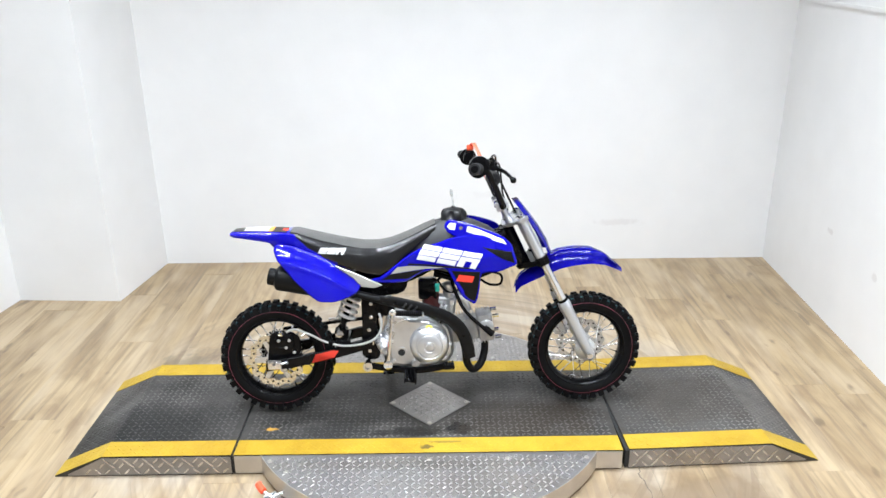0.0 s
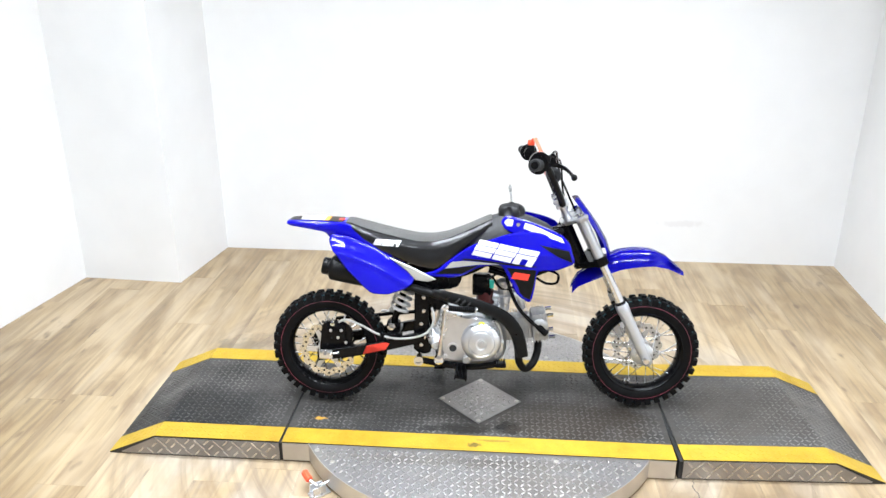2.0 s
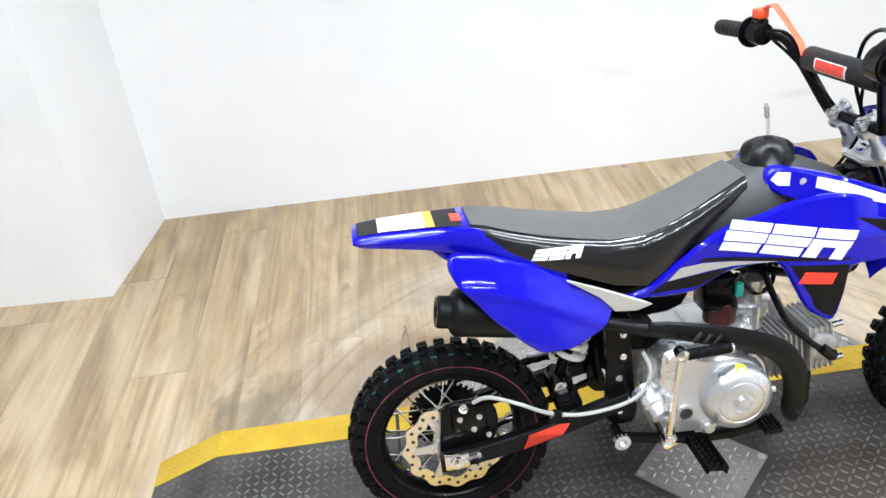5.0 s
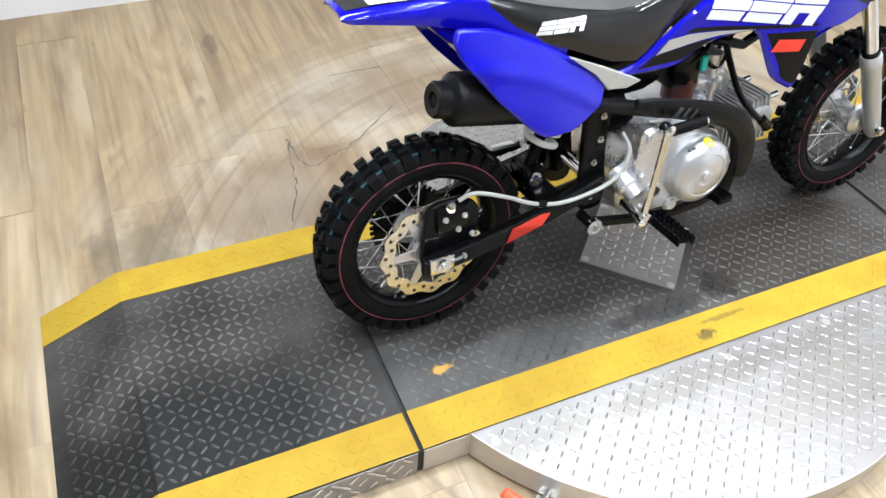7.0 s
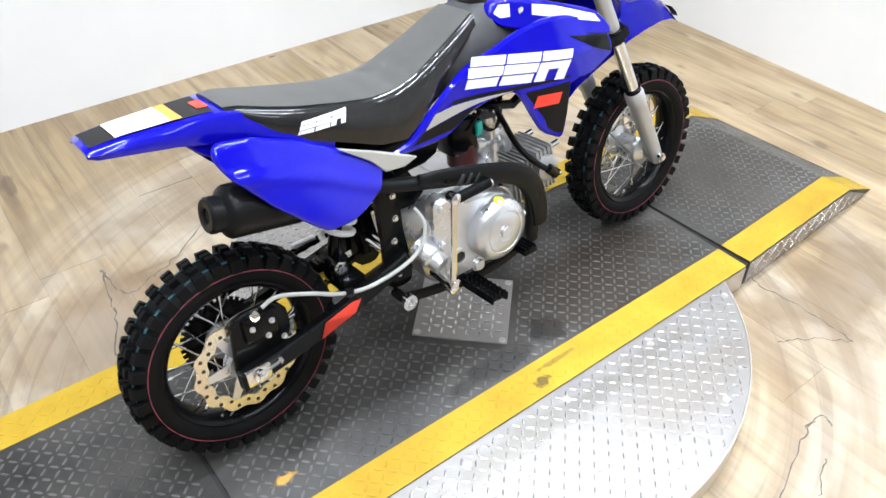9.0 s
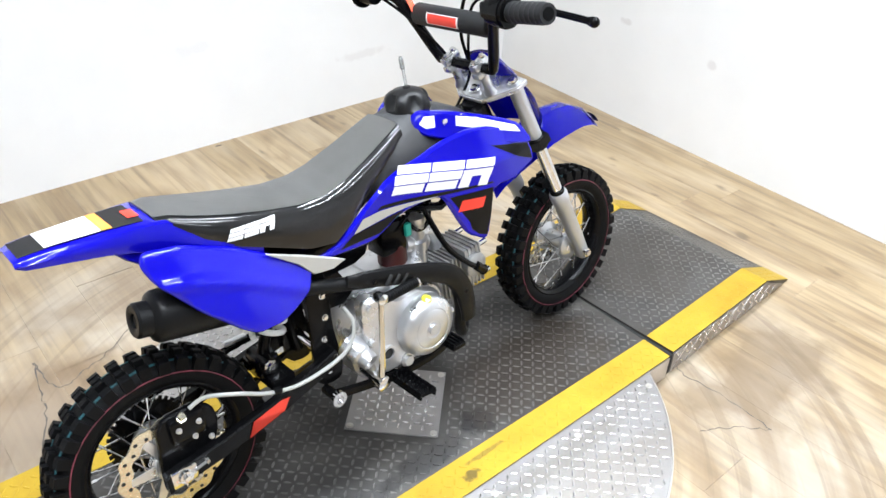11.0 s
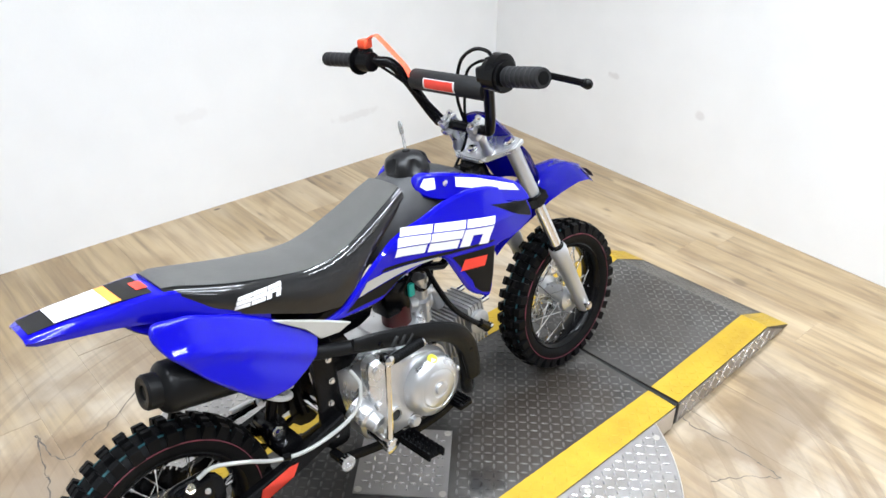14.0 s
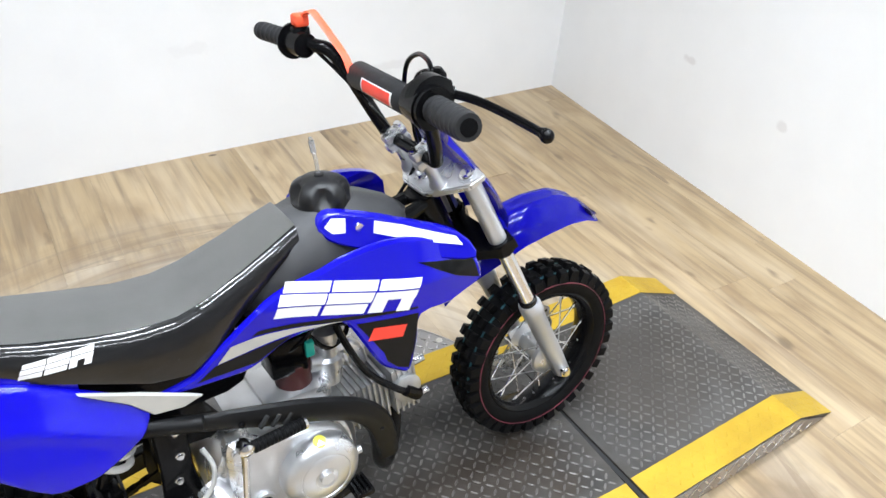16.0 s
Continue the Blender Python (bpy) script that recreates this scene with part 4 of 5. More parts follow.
part("coil_spring", bm, WHITEP, sh, "white painted coil spring")
bm = B()
turned(bm, (-0.287, -0.03, 0.262), (0, 1, 0), [(0.016, 0), (0.016, 0.06)], 16)
part("shock_mount", bm, BLACK, sh)
part("bolt", bolt(B(), (-0.288, -0.032, 0.264), (0, -1, 0), 0.010, 0.008), CHROME, sh)
part("linkage", box(B(), (-0.305, -0.022, 0.235), (-0.262, 0.022, 0.275), 0.006), BLACK, sh)

# engine
bm = B()
plate(bm, [(-0.138, 0.30), (-0.150, 0.22), (-0.125, 0.172), (-0.06, 0.160), (0.035, 0.162), (0.075, 0.20), (0.078, 0.255), (0.062, 0.305), (0.02, 0.325), (-0.06, 0.318), (-0.105, 0.335)], lambda x, z: -0.088, 0.168, 0.010, 3)
eng = part("engine", bm, CAST, bike, "silver cast aluminium engine case")
bm = B()
plate(bm, [(-0.124, 0.348), (-0.130, 0.30), (-0.126, 0.215), (-0.105, 0.180), (-0.03, 0.178), (0.02, 0.182), (0.056, 0.212), (0.060, 0.265), (0.040, 0.306), (-0.005, 0.326), (-0.055, 0.328), (-0.090, 0.346)], lambda x, z: -0.104, 0.022, 0.007, 3)
part("clutch_cover", bm, CAST, eng, "silver side cover")
bm = B()
turned(bm, (0.0, -0.104, 0.249), (0, -1, 0), [(0.0625, 0), (0.0615, 0.016), (0.058, 0.023), (0.047, 0.030), (0.041, 0.032), (0.0395, 0.0305), (0.037, 0.0325), (0.018, 0.034), (0.015, 0.032), (0.011, 0.032), (0.010, 0.037), (0.0005, 0.038)], 48)
part("round_cover", bm, CAST, eng, "bright domed round clutch cap")
bm = B()
tube(bm, [(0.058, -0.112, 0.249), (0.070, -0.112, 0.249)], 0.006, 10)
part("cover_lug", bm, CAST, eng)
bm = B()
turned(bm, (-0.150, -0.070, 0.262), (0.25, -1, -0.5), [(0.024, 0), (0.022, 0.035), (0.018, 0.040), (0.017, 0.058), (0.012, 0.06)], 20)
part("shaft_boss", bm, CAST, eng, "cast boss of the kick start shaft")
bm = B()
turned(bm, (0.0, -0.1215, 0.3085), (0, -0.55, 1), [(0.010, 0), (0.010, 0.001), (0.0005, 0.001)], 16)
part("sticker", bm, STICK, eng, "small yellow sticker")
bm = B()
turned(bm, (-0.088, -0.104, 0.224), (0, -1, 0), [(0.017, 0), (0.017, 0.006), (0.012, 0.006), (0.012, 0.001), (0.0005, 0.001)], 20)
part("sight_plug", bm, [CAST], eng)
bm = B()
turned(bm, (-0.088, -0.1055, 0.224), (0, -1, 0), [(0.0115, 0), (0.0115, 0.001), (0.0005, 0.001)], 20)
part("plug_inset", bm, GAP, eng)
for x, z, r in ((-0.045, 0.187, 0.011), (0.047, 0.20, 0.007), (-0.117, 0.335, 0.006), (-0.119, 0.262, 0.006), (-0.112, 0.196, 0.006)):
    part("cover_bolt", bolt(B(), (x, -0.104, z), (0, -1, 0), r, 0.010 if r > 0.01 else 0.006), CAST, eng)
bm = B()
box(bm, (-0.115, -0.06, 0.318), (-0.03, 0.05, 0.338), 0.006)
box(bm, (-0.05, -0.05, 0.315), (0.06, 0.05, 0.345), 0.010)
part("upper_case", bm, CAST, eng)
M_CYL = Matrix.Translation((0.072, -0.012, 0.264)) @ Matrix.Rotation(radians(-7), 4, "Y")
bm = B()
box(bm, (-0.01, -0.036, -0.036), (0.09, 0.036, 0.036), 0.006, M_CYL)
part("cylinder", bm, CASTD, eng)
for k in range(8):
    bm = B()
    g = 0.043 if k > 1 else 0.040
    box(bm, (0.012 + k * 0.0095, -g, -g), (0.0155 + k * 0.0095, g, g), 0, M_CYL)
    part("cooling_fin", bm, CASTD, eng)
bm = B()
box(bm, (0.09, -0.044, -0.044), (0.140, 0.044, 0.044), 0.008, M_CYL)
turned(bm, M_CYL @ Vector((0.115, -0.040, 0.004)), M_CYL.to_3x3() @ Vector((0, -1, 0)), [(0.026, 0), (0.026, 0.012), (0.02, 0.016), (0.001, 0.016)], 18)
hd = part("cylinder_head", bm, CASTD, eng)
for k in range(5):
    box_ = box(B(), (0.093 + k * 0.010, -0.046, -0.046), (0.0965 + k * 0.010, 0.046, 0.046), 0, M_CYL)
    part("head_fin", box_, CASTD, hd)
for y, z in ((-0.036, -0.036), (-0.036, 0.036), (0.036, -0.036), (0.036, 0.036)):
    bm = B()
    p, q = M_CYL @ Vector((0.14, y, z)), M_CYL @ Vector((0.160, y, z))
    tube(bm, [p, q], 0.006, 8)
    part("head_nut", bm, CHROME, hd)
# carburettor, intake, wires
bm = B()
tube(bm, smooth_path([(0.13, 0, 0.325), (0.12, -0.005, 0.355), (0.10, -0.01, 0.375), (0.075, -0.015, 0.378)], 4), 0.014, 12)
part("intake_pipe", bm, CAST, eng)
bm = B()
turned(bm, (0.068, -0.018, 0.322), (0, 0, 1), [(0.016, 0), (0.021, 0.004), (0.021, 0.03), (0.024, 0.032), (0.024, 0.05), (0.018, 0.055), (0.018, 0.085), (0.021, 0.088), (0.021, 0.10), (0.012, 0.104), (0.006, 0.106)], 20)
tube(bm, [(0.09, -0.018, 0.362), (0.035, -0.018, 0.372)], 0.017, 14)
carb = part("carburettor", bm, CAST, bike, "dull silver carburettor")
bm = B()
turned(bm, (0.012, -0.012, 0.335), (0, 0, 1), [(0.02, 0), (0.029, 0.006), (0.029, 0.05), (0.02, 0.062)], 20)
part("air_filter", bm, DRED, bike, "dark red-black foam air filter")
part("clip", box(B(), (0.024, -0.046, 0.402), (0.038, -0.036, 0.428), 0.002, None), TEALC, carb, "teal plastic clip")
bm = B()
tube(bm, smooth_path([(0.078, -0.03, 0.455), (0.082, -0.045, 0.42), (0.112, -0.062, 0.350), (0.158, -0.068, 0.300), (0.186, -0.068, 0.278)], 5), 0.006, 10)
tube(bm, [(0.178, -0.069, 0.286), (0.205, -0.062, 0.262)], [0.010, 0.012], 10)
part("spark_lead", bm, BLACK, bike, "thick black plug lead")
bm = B()
for pts in ([(0.075, -0.02, 0.42), (0.10, -0.03, 0.455), (0.16, -0.03, 0.49)], [(0.03, -0.03, 0.44), (0.06, -0.035, 0.40), (0.10, -0.02, 0.40), (0.115, -0.01, 0.44)],
            [(0.205, -0.03, 0.46), (0.235, -0.05, 0.452), (0.232, -0.05, 0.425), (0.20, -0.04, 0.42), (0.17, -0.03, 0.435)], [(-0.02, -0.03, 0.41), (0.02, -0.04, 0.43), (0.05, -0.03, 0.45)]):
    tube(bm, smooth_path(pts, 5), 0.0042, 8)
part("wiring", bm, BLACK, bike)
part("control_box", box(B(), (-0.03, -0.04, 0.375), (0.03, 0.01, 0.44), 0.006), BLACK, bike)
# kick starter
bm = B()
tube(bm, [(-0.134, -0.085, 0.205), (-0.130, -0.146, 0.196)], 0.0085, 12)
turned(bm, (-0.131, -0.128, 0.199), (0.05, -1, -0.12), [(0.013, 0), (0.0145, 0.003), (0.0145, 0.018), (0.008, 0.020), (0.001, 0.021)], 16)
tube(bm, [(-0.130, -0.138, 0.197), (-0.122, -0.139, 0.28), (-0.113, -0.137, 0.360)], [0.0075, 0.0052, 0.0056], 10)
turned(bm, (-0.112, -0.124, 0.368), (0, -1, 0), [(0.009, 0), (0.0105, 0.003), (0.0105, 0.020), (0.006, 0.023), (0.001, 0.024)], 14)
kick = part("kick_starter", bm, CHROME, bike, "bright kick start lever")
bm = B()
pts = [Vector((-0.102, -0.136, 0.364)).lerp(Vector((-0.022, -0.120, 0.354)), k / 40) for k in range(41)]
tube(bm, pts, [0.0078 + (0.0018 if k % 3 else 0) for k in range(41)], 12)
part("rubber_pedal", bm, RUBBER, kick, "ribbed black rubber sleeve")
bm = B()
turned(bm, pts[-1], pts[-1] - pts[0], [(0.010, 0), (0.010, 0.004), (0.001, 0.005)], 12)
part("pedal_end", bm, CHROME, kick)
# foot pegs, brake pedal, side stand
bm = B()
tube(bm, [(-0.197, -0.05, 0.174), (-0.197, -0.088, 0.174)], 0.010, 12)
tube(bm, smooth_path([(-0.195, -0.076, 0.172), (-0.13, -0.085, 0.163), (-0.05, -0.10, 0.160), (0.02, -0.108, 0.168), (0.058, -0.110, 0.180)], 4), 0.011, 10, flat=0.4)
box(bm, (0.044, -0.140, 0.172), (0.078, -0.100, 0.184), 0.004)
for k in range(4):
    box(bm, (0.046 + k * 0.008, -0.139, 0.184), (0.050 + k * 0.008, -0.102, 0.189))
part("brake_pedal", bm, BLACK, bike, "black brake pedal")
bm = B()
turned(bm, (-0.197, -0.086, 0.173), (0, -1, 0), [(0.015, 0), (0.015, 0.010), (0.008, 0.010), (0.008, 0.004), (0.0005, 0.004)], 20)
part("pivot_collar", bm, CHROME, bike, "bright pivot collar")
for s in (-1, 1):
    bm = B()
    tilt_ = Matrix.Translation((-0.062, 0, 0.158)) @ Matrix.Rotation(radians(10), 4, "Y")
    box(bm, (-0.017, min(s * 0.098, s * 0.182), -0.006), (0.017, max(s * 0.098, s * 0.182), 0.0), 0.002, tilt_)
    for k in range(7):
        y = s * (0.106 + k * 0.0125)
        for x in (-0.016, -0.004, 0.008):
            bmesh.ops.create_cone(bm, cap_ends=True, segments=4, radius1=0.0058, radius2=0.0018, depth=0.013, matrix=tilt_ @ Matrix.Translation((x + 0.004, y, 0.006)))
    for x in (-0.019, 0.015):
        box(bm, (x, min(s * 0.09, s * 0.184), -0.009), (x + 0.004, max(s * 0.09, s * 0.184), 0.006), 0, tilt_)
    box(bm, (-0.024, min(s * 0.03, s * 0.1), -0.012), (0.006, max(s * 0.03, s * 0.1), 0.002), 0.003, tilt_)
    part("foot_peg", bm, BLACK, bike, "black toothed foot peg")
bm = B()
tube(bm, [(-0.11, 0.06, 0.16), (-0.13, 0.15, 0.075), (-0.14, 0.190, 0.040)], 0.009, 10)
box(bm, (-0.16, 0.178, 0.0345), (-0.12, 0.208, 0.042), 0.003, None)
part("side_stand", bm, BLACK, bike)

# exhaust
bm = B()
ex = smooth_path([(0.185, -0.012, 0.222), (0.183, -0.020, 0.185), (0.168, -0.035, 0.150), (0.142, -0.058, 0.140), (0.122, -0.075, 0.170), (0.116, -0.085, 0.220), (0.100, -0.094, 0.278), (0.062, -0.098, 0.322), (0.0, -0.096, 0.352), (-0.10, -0.090, 0.379), (-0.20, -0.075, 0.404), (-0.29, -0.062, 0.425)], 6)
tube(bm, ex, 0.0125, 12)
exh = part("exhaust_pipe", bm, MUFF, bike, "matt black exhaust pipe")
bm = B()
shp = smooth_path([(0.130, -0.093, 0.196), (0.122, -0.099, 0.235), (0.104, -0.105, 0.286), (0.066, -0.110, 0.330), (0.0, -0.108, 0.360), (-0.08, -0.102, 0.383), (-0.150, -0.093, 0.400)], 6)
tube(bm, shp, [0.012 + 0.0095 * math.sin(math.pi * min(1, max(0.12, k / (len(shp) - 1) * 1.0 + 0.05))) ** 0.4 for k in range(len(shp))], 12, flat=0.55)
hs = part("heat_shield", bm, MUFF, exh, "matt black slotted heat shield")
for k in range(3):
    bm = B()
    x = -0.075 + k * 0.017
    box(bm, (-0.003, -0.004, -0.011), (0.003, 0.004, 0.011), 0.002, Matrix.Translation((x, -0.1135, 0.379 - k * 0.005)) @ Matrix.Rotation(radians(38), 4, "Y"))
    part("slot", bm, GAP, exh)
for x, z in ((-0.105, 0.388), (0.108, 0.275)):
    part("bolt", bolt(B(), (x, -0.112, z), (0, -1, 0), 0.004, 0.004), BLACK, exh)
bm = B()
turned(bm, (-0.497, -0.062, 0.474), (1, 0, -0.2), [(0.012, 0.010), (0.012, 0.002), (0.016, 0), (0.024, 0.0), (0.027, 0.004), (0.027, 0.022), (0.036, 0.027), (0.0395, 0.032), (0.040, 0.04), (0.040, 0.20), (0.034, 0.215), (0.016, 0.235), (0.013, 0.25)], 32)
mf = part("muffler", bm, MUFF, exh, "matt black canister muffler")
bm = B()
turned(bm, (-0.4955, -0.062, 0.4735), (1, 0, -0.2), [(0.011, 0.004), (0.0005, 0.004)], 20)
part("outlet", bm, GAP, mf)

# seat
SEAT_T = [(-0.425, 0.602, 0.597, 0.050), (-0.405, 0.601, 0.588, 0.058), (-0.37, 0.592, 0.557, 0.068), (-0.32, 0.579, 0.531, 0.075), (-0.26, 0.566, 0.506, 0.078), (-0.20, 0.556, 0.480, 0.079), (-0.15, 0.556, 0.471, 0.078), (-0.11, 0.564, 0.492, 0.074), (-0.05, 0.586, 0.543, 0.065), (0.0, 0.608, 0.582, 0.058), (0.028, 0.620, 0.600, 0.052)]
cover, top_ = B(), B()
xs = [-0.425 + 0.453 * k / 46 for k in range(47)]
secs, tops = [], []
for x in xs:
    zt, zb, hw = interp(x, SEAT_T)
    zt = zt + 0.006
    ring = []
    prof = [(-1.0, 0.0), (-1.03, 0.28), (-1.0, 0.55), (-0.92, 0.78), (-0.80, 0.90), (-0.5, 0.97), (0, 1.0), (0.5, 0.97), (0.80, 0.90), (0.92, 0.78), (1.0, 0.55), (1.03, 0.28), (1.0, 0.0)]
    for py, pz in prof:
        # the crown is narrower than the skirt
        ring.append((x, py * hw, zb + (zt - zb) * pz))
    secs.append(ring)
    tops.append([(x, py * hw * 1.0, zb + (zt - zb) * pz + 0.0012) for py, pz in prof[4:9]])
loft(cover, secs)
seat = part("seat", cover, SEAT, bike, "black vinyl seat with a glossy wrapped side", smooth=50)
loft(top_, tops, closed=False)
bmesh.ops.solidify(top_, geom=top_.faces[:], thickness=0.0011)
part("seat_top", top_, SEAT_TOP, seat, "grey grained seat top", smooth=60)


def bars_logo(parent, name, material, at, size, y_of, slant=0.25, cells=3, side=-1, thick=0.0009, tilt=0.0):
    """A plain mark of three slanted blocks, each split into strips."""
    x0, z0 = at
    w, h = size
    for c in range(cells):
        bm = B()
        cx0, cw = x0 + c * w / cells, w / cells * 0.97
        strips = [(0.0, 0.31, 0.0, 0.95), (0.35, 0.66, 0.0, 1.0), (0.70, 1.0, 0.04, 1.02)] if c < 2 else [(0.0, 0.45, 0.0, 0.34), (0.0, 0.40, 0.66, 0.98), (0.40, 0.65, 0.0, 1.0), (0.70, 1.0, 0.04, 1.0)]
        for lo, hi, a, b in strips:
            pts = []
            for u, v in ((a, lo), (b, lo), (b, hi), (a, hi)):
                px = cx0 + u * cw + slant * h * v
                pz = z0 + h * v - tilt * (px - x0)
                pts.append((px, pz))
            bm.faces.new([bm.verts.new((px, 0, pz)) for px, pz in pts])
        drape(bm, lambda px, pz: y_of(px, pz) + side * thick, 0.011)
        part(name, bm, material, parent, smooth=60)


def patch(parent, name, material, pts, y_of, side=-1, thick=0.0008, label=""):
    """A thin sticker that lies on a surface."""
    bm = B()
    f = bm.faces.new([bm.verts.new((x, 0, z)) for x, z in pts])
    bmesh.ops.triangulate(bm, faces=[f], ngon_method="EAR_CLIP")
    drape(bm, lambda px, pz: y_of(px, pz) + side * thick, 0.011)
    return part(name, bm, material, parent, label, smooth=60)


def seat_side(s):
    def y_of(x, z):
        zt, zb, hw = interp(x, SEAT_T)
        f = (z - zb) / max(0.01, zt + 0.006 - zb)
        return s * hw * float(np.interp(f, [0, 0.28, 0.55, 0.78, 0.9], [1.0, 1.03, 1.0, 0.92, 0.80]))
    return y_of


for s in (-1, 1):
    bars_logo(seat, "white_mark", WHITE, (-0.338, 0.545), (0.080, 0.019), seat_side(s), 0.45, 3, s, 0.0018, 0.06)

# tank with its cap
bm = B()
secs = []
for x, zt, zb, hw in ((-0.055, 0.560, 0.50, 0.040), (-0.03, 0.590, 0.49, 0.055), (0.02, 0.622, 0.48, 0.066), (0.06, 0.634, 0.47, 0.070), (0.12, 0.634, 0.47, 0.068), (0.16, 0.622, 0.48, 0.058), (0.20, 0.604, 0.50, 0.042), (0.218, 0.590, 0.52, 0.03)):
    secs.append([(x, hw * cy, zb + (zt - zb) * cz) for cy, cz in ((-0.8, 0), (-1, 0.25), (-1, 0.6), (-0.86, 0.84), (-0.5, 0.98), (0, 1.0), (0.5, 0.98), (0.86, 0.84), (1, 0.6), (1, 0.25), (0.8, 0))])
loft(bm, secs)
tank = part("fuel_tank", bm, GREYPL, bike, "dark grey plastic fuel tank", smooth=60)
bm = B()
N = 60
secs = []
for r, z, wv in ((0.030, 0.622, 0), (0.042, 0.626, 0), (0.0425, 0.633, 0.0), (0.0400, 0.636, 0.003), (0.037, 0.645, 0.0065), (0.034, 0.654, 0.006), (0.031, 0.660, 0.002), (0.024, 0.664, 0.0), (0.010, 0.6665, 0), (0.0075, 0.667, 0), (0.007, 0.670, 0), (0.003, 0.671, 0)):
    lobe = [r + wv * min(1.0, max(-1.0, 2.2 * math.cos(5 * 2 * math.pi * k / N) + 0.6)) for k in range(N)]
    secs.append([(0.088 + lobe[k] * math.cos(2 * math.pi * k / N), lobe[k] * math.sin(2 * math.pi * k / N), z) for k in range(N)])
loft(bm, secs)
cap = part("fuel_cap", bm, GLOSSB, tank, "black lobed fuel cap", smooth=50)
bm = B()
tube(bm, smooth_path([(0.088, 0, 0.662), (0.087, 0.001, 0.68), (0.084, 0.002, 0.705), (0.081, 0.002, 0.724)], 4), 0.0030, 8)
tube(bm, [(0.0842, 0.002, 0.702), (0.0818, 0.002, 0.719)], 0.0044, 8)
part("breather_hose", bm, CLEAR, tank, "short clear breather hose")


# shrouds either side of the tank
def shroud(s):
    def y_of(x, z):
        return s * eased(x, [-0.21, -0.12, -0.02, 0.10, 0.17, 0.28], [0.078, 0.080, 0.089, 0.130, 0.148, 0.142]) - s * 0.38 * max(0.0, z - 0.535)

    def y_lobe(x, z):
        return s * (eased(x, [0.05, 0.10, 0.17, 0.26], [0.066, 0.088, 0.124, 0.138], 0.02) - 0.38 * (z - 0.58))

    bm = B()
    plate(bm, [(0.080, 0.590), (0.036, 0.573), (-0.012, 0.557), (-0.055, 0.536), (-0.112, 0.492), (-0.150, 0.464), (-0.205, 0.452), (-0.150, 0.446), (-0.085, 0.446), (-0.055, 0.456), (-0.015, 0.480), (0.040, 0.494), (0.062, 0.488), (0.085, 0.445), (0.104, 0.410), (0.125, 0.395), (0.146, 0.390), (0.158, 0.44), (0.166, 0.484), (0.215, 0.488), (0.250, 0.500), (0.272, 0.512), (0.264, 0.545), (0.245, 0.580), (0.15, 0.600)], y_of, 0.004, 0.004, 3, s, 0.012)
    sh_ = part("shroud", bm, BLUE, bike, "glossy blue side shroud with white, silver and black graphics", smooth=30)
    bm = B()
    plate(bm, [(0.056, 0.618), (0.071, 0.634), (0.100, 0.633), (0.160, 0.620), (0.238, 0.590), (0.258, 0.550), (0.180, 0.566), (0.110, 0.582), (0.066, 0.598)], y_lobe, 0.012, 0.003, 3, s, 0.010)
    part("upper_shroud", bm, BLUE, sh_, "raised blue upper lobe")
    patch(sh_, "silver_decal", WHITE, [(0.126, 0.6225), (0.160, 0.615), (0.232, 0.587), (0.240, 0.573), (0.180, 0.590), (0.122, 0.606)], y_lobe, s, 0.0012)
    patch(sh_, "silver_decal", WHITE, [(0.063, 0.617), (0.074, 0.6285), (0.092, 0.6275), (0.088, 0.608), (0.072, 0.608)], y_lobe, s, 0.0012)
    patch(sh_, "black_decal", BLACKD, [(0.166, 0.566), (0.256, 0.548), (0.266, 0.514), (0.226, 0.530), (0.240, 0.546)], y_of, s, 0.0009)
    bars_logo(sh_, "white_mark", WHITE, (-0.034, 0.521), (0.182, 0.050), y_of, 0.45, 3, s, 0.0009, 0.125)
    patch(sh_, "black_line", BLACKD, [(-0.056, 0.5085), (0.158, 0.5015), (0.160, 0.498), (0.062, 0.4985), (-0.066, 0.5025)], y_of, s, 0.0008)
    patch(sh_, "silver_decal", SILVERD, [(-0.094, 0.496), (-0.060, 0.500), (0.054, 0.4985), (-0.005, 0.492), (-0.115, 0.474)], y_of, s, 0.0007)
    patch(sh_, "black_decal", BLACKD, [(-0.118, 0.473), (-0.010, 0.489), (-0.062, 0.459), (-0.145, 0.455)], y_of, s, 0.0007)
    patch(sh_, "black_decal", BLACKD, [(0.072, 0.490), (0.160, 0.490), (0.152, 0.43), (0.143, 0.397), (0.127, 0.402), (0.112, 0.416), (0.102, 0.46)], y_of, s, 0.0007)
    patch(sh_, "red_decal", RED, [(0.086, 0.458), (0.135, 0.456), (0.142, 0.476), (0.095, 0.479)], y_of, s, 0.0016, "small red slanted mark")
    bm = B()
    turned(bm, (0.106, y_lobe(0.106, 0.615), 0.615), (0, s, 0), [(0.006, 0), (0.006, 0.003), (0.0005, 0.003)], 10)
    part("screw", bm, CHROME, sh_)
    return sh_


for s in (-1, 1):
    shroud(s)

# rear side panels and tail
def panel_y(s):
    """The panel leans out from under the seat, steep at its top edge and nearly upright at its foot."""
    def y_of(x, z):
        u_ = (eased(x, [-0.48, -0.42, -0.33, -0.25, -0.20], [0.578, 0.570, 0.535, 0.488, 0.452], 0.02) - z) / 0.165
        u_ = min(1.15, max(-0.1, u_))
        front = eased(x, [-0.48, -0.42, -0.33, -0.27, -0.20], [0.82, 0.93, 1.06, 1.0, 0.6], 0.02)
        return s * (0.080 + 0.042 * front * (1 - (1 - min(u_, 1.0)) ** 2.2) + 0.004 * math.exp(-((u_ - 0.30) / 0.07) ** 2))
    return y_of


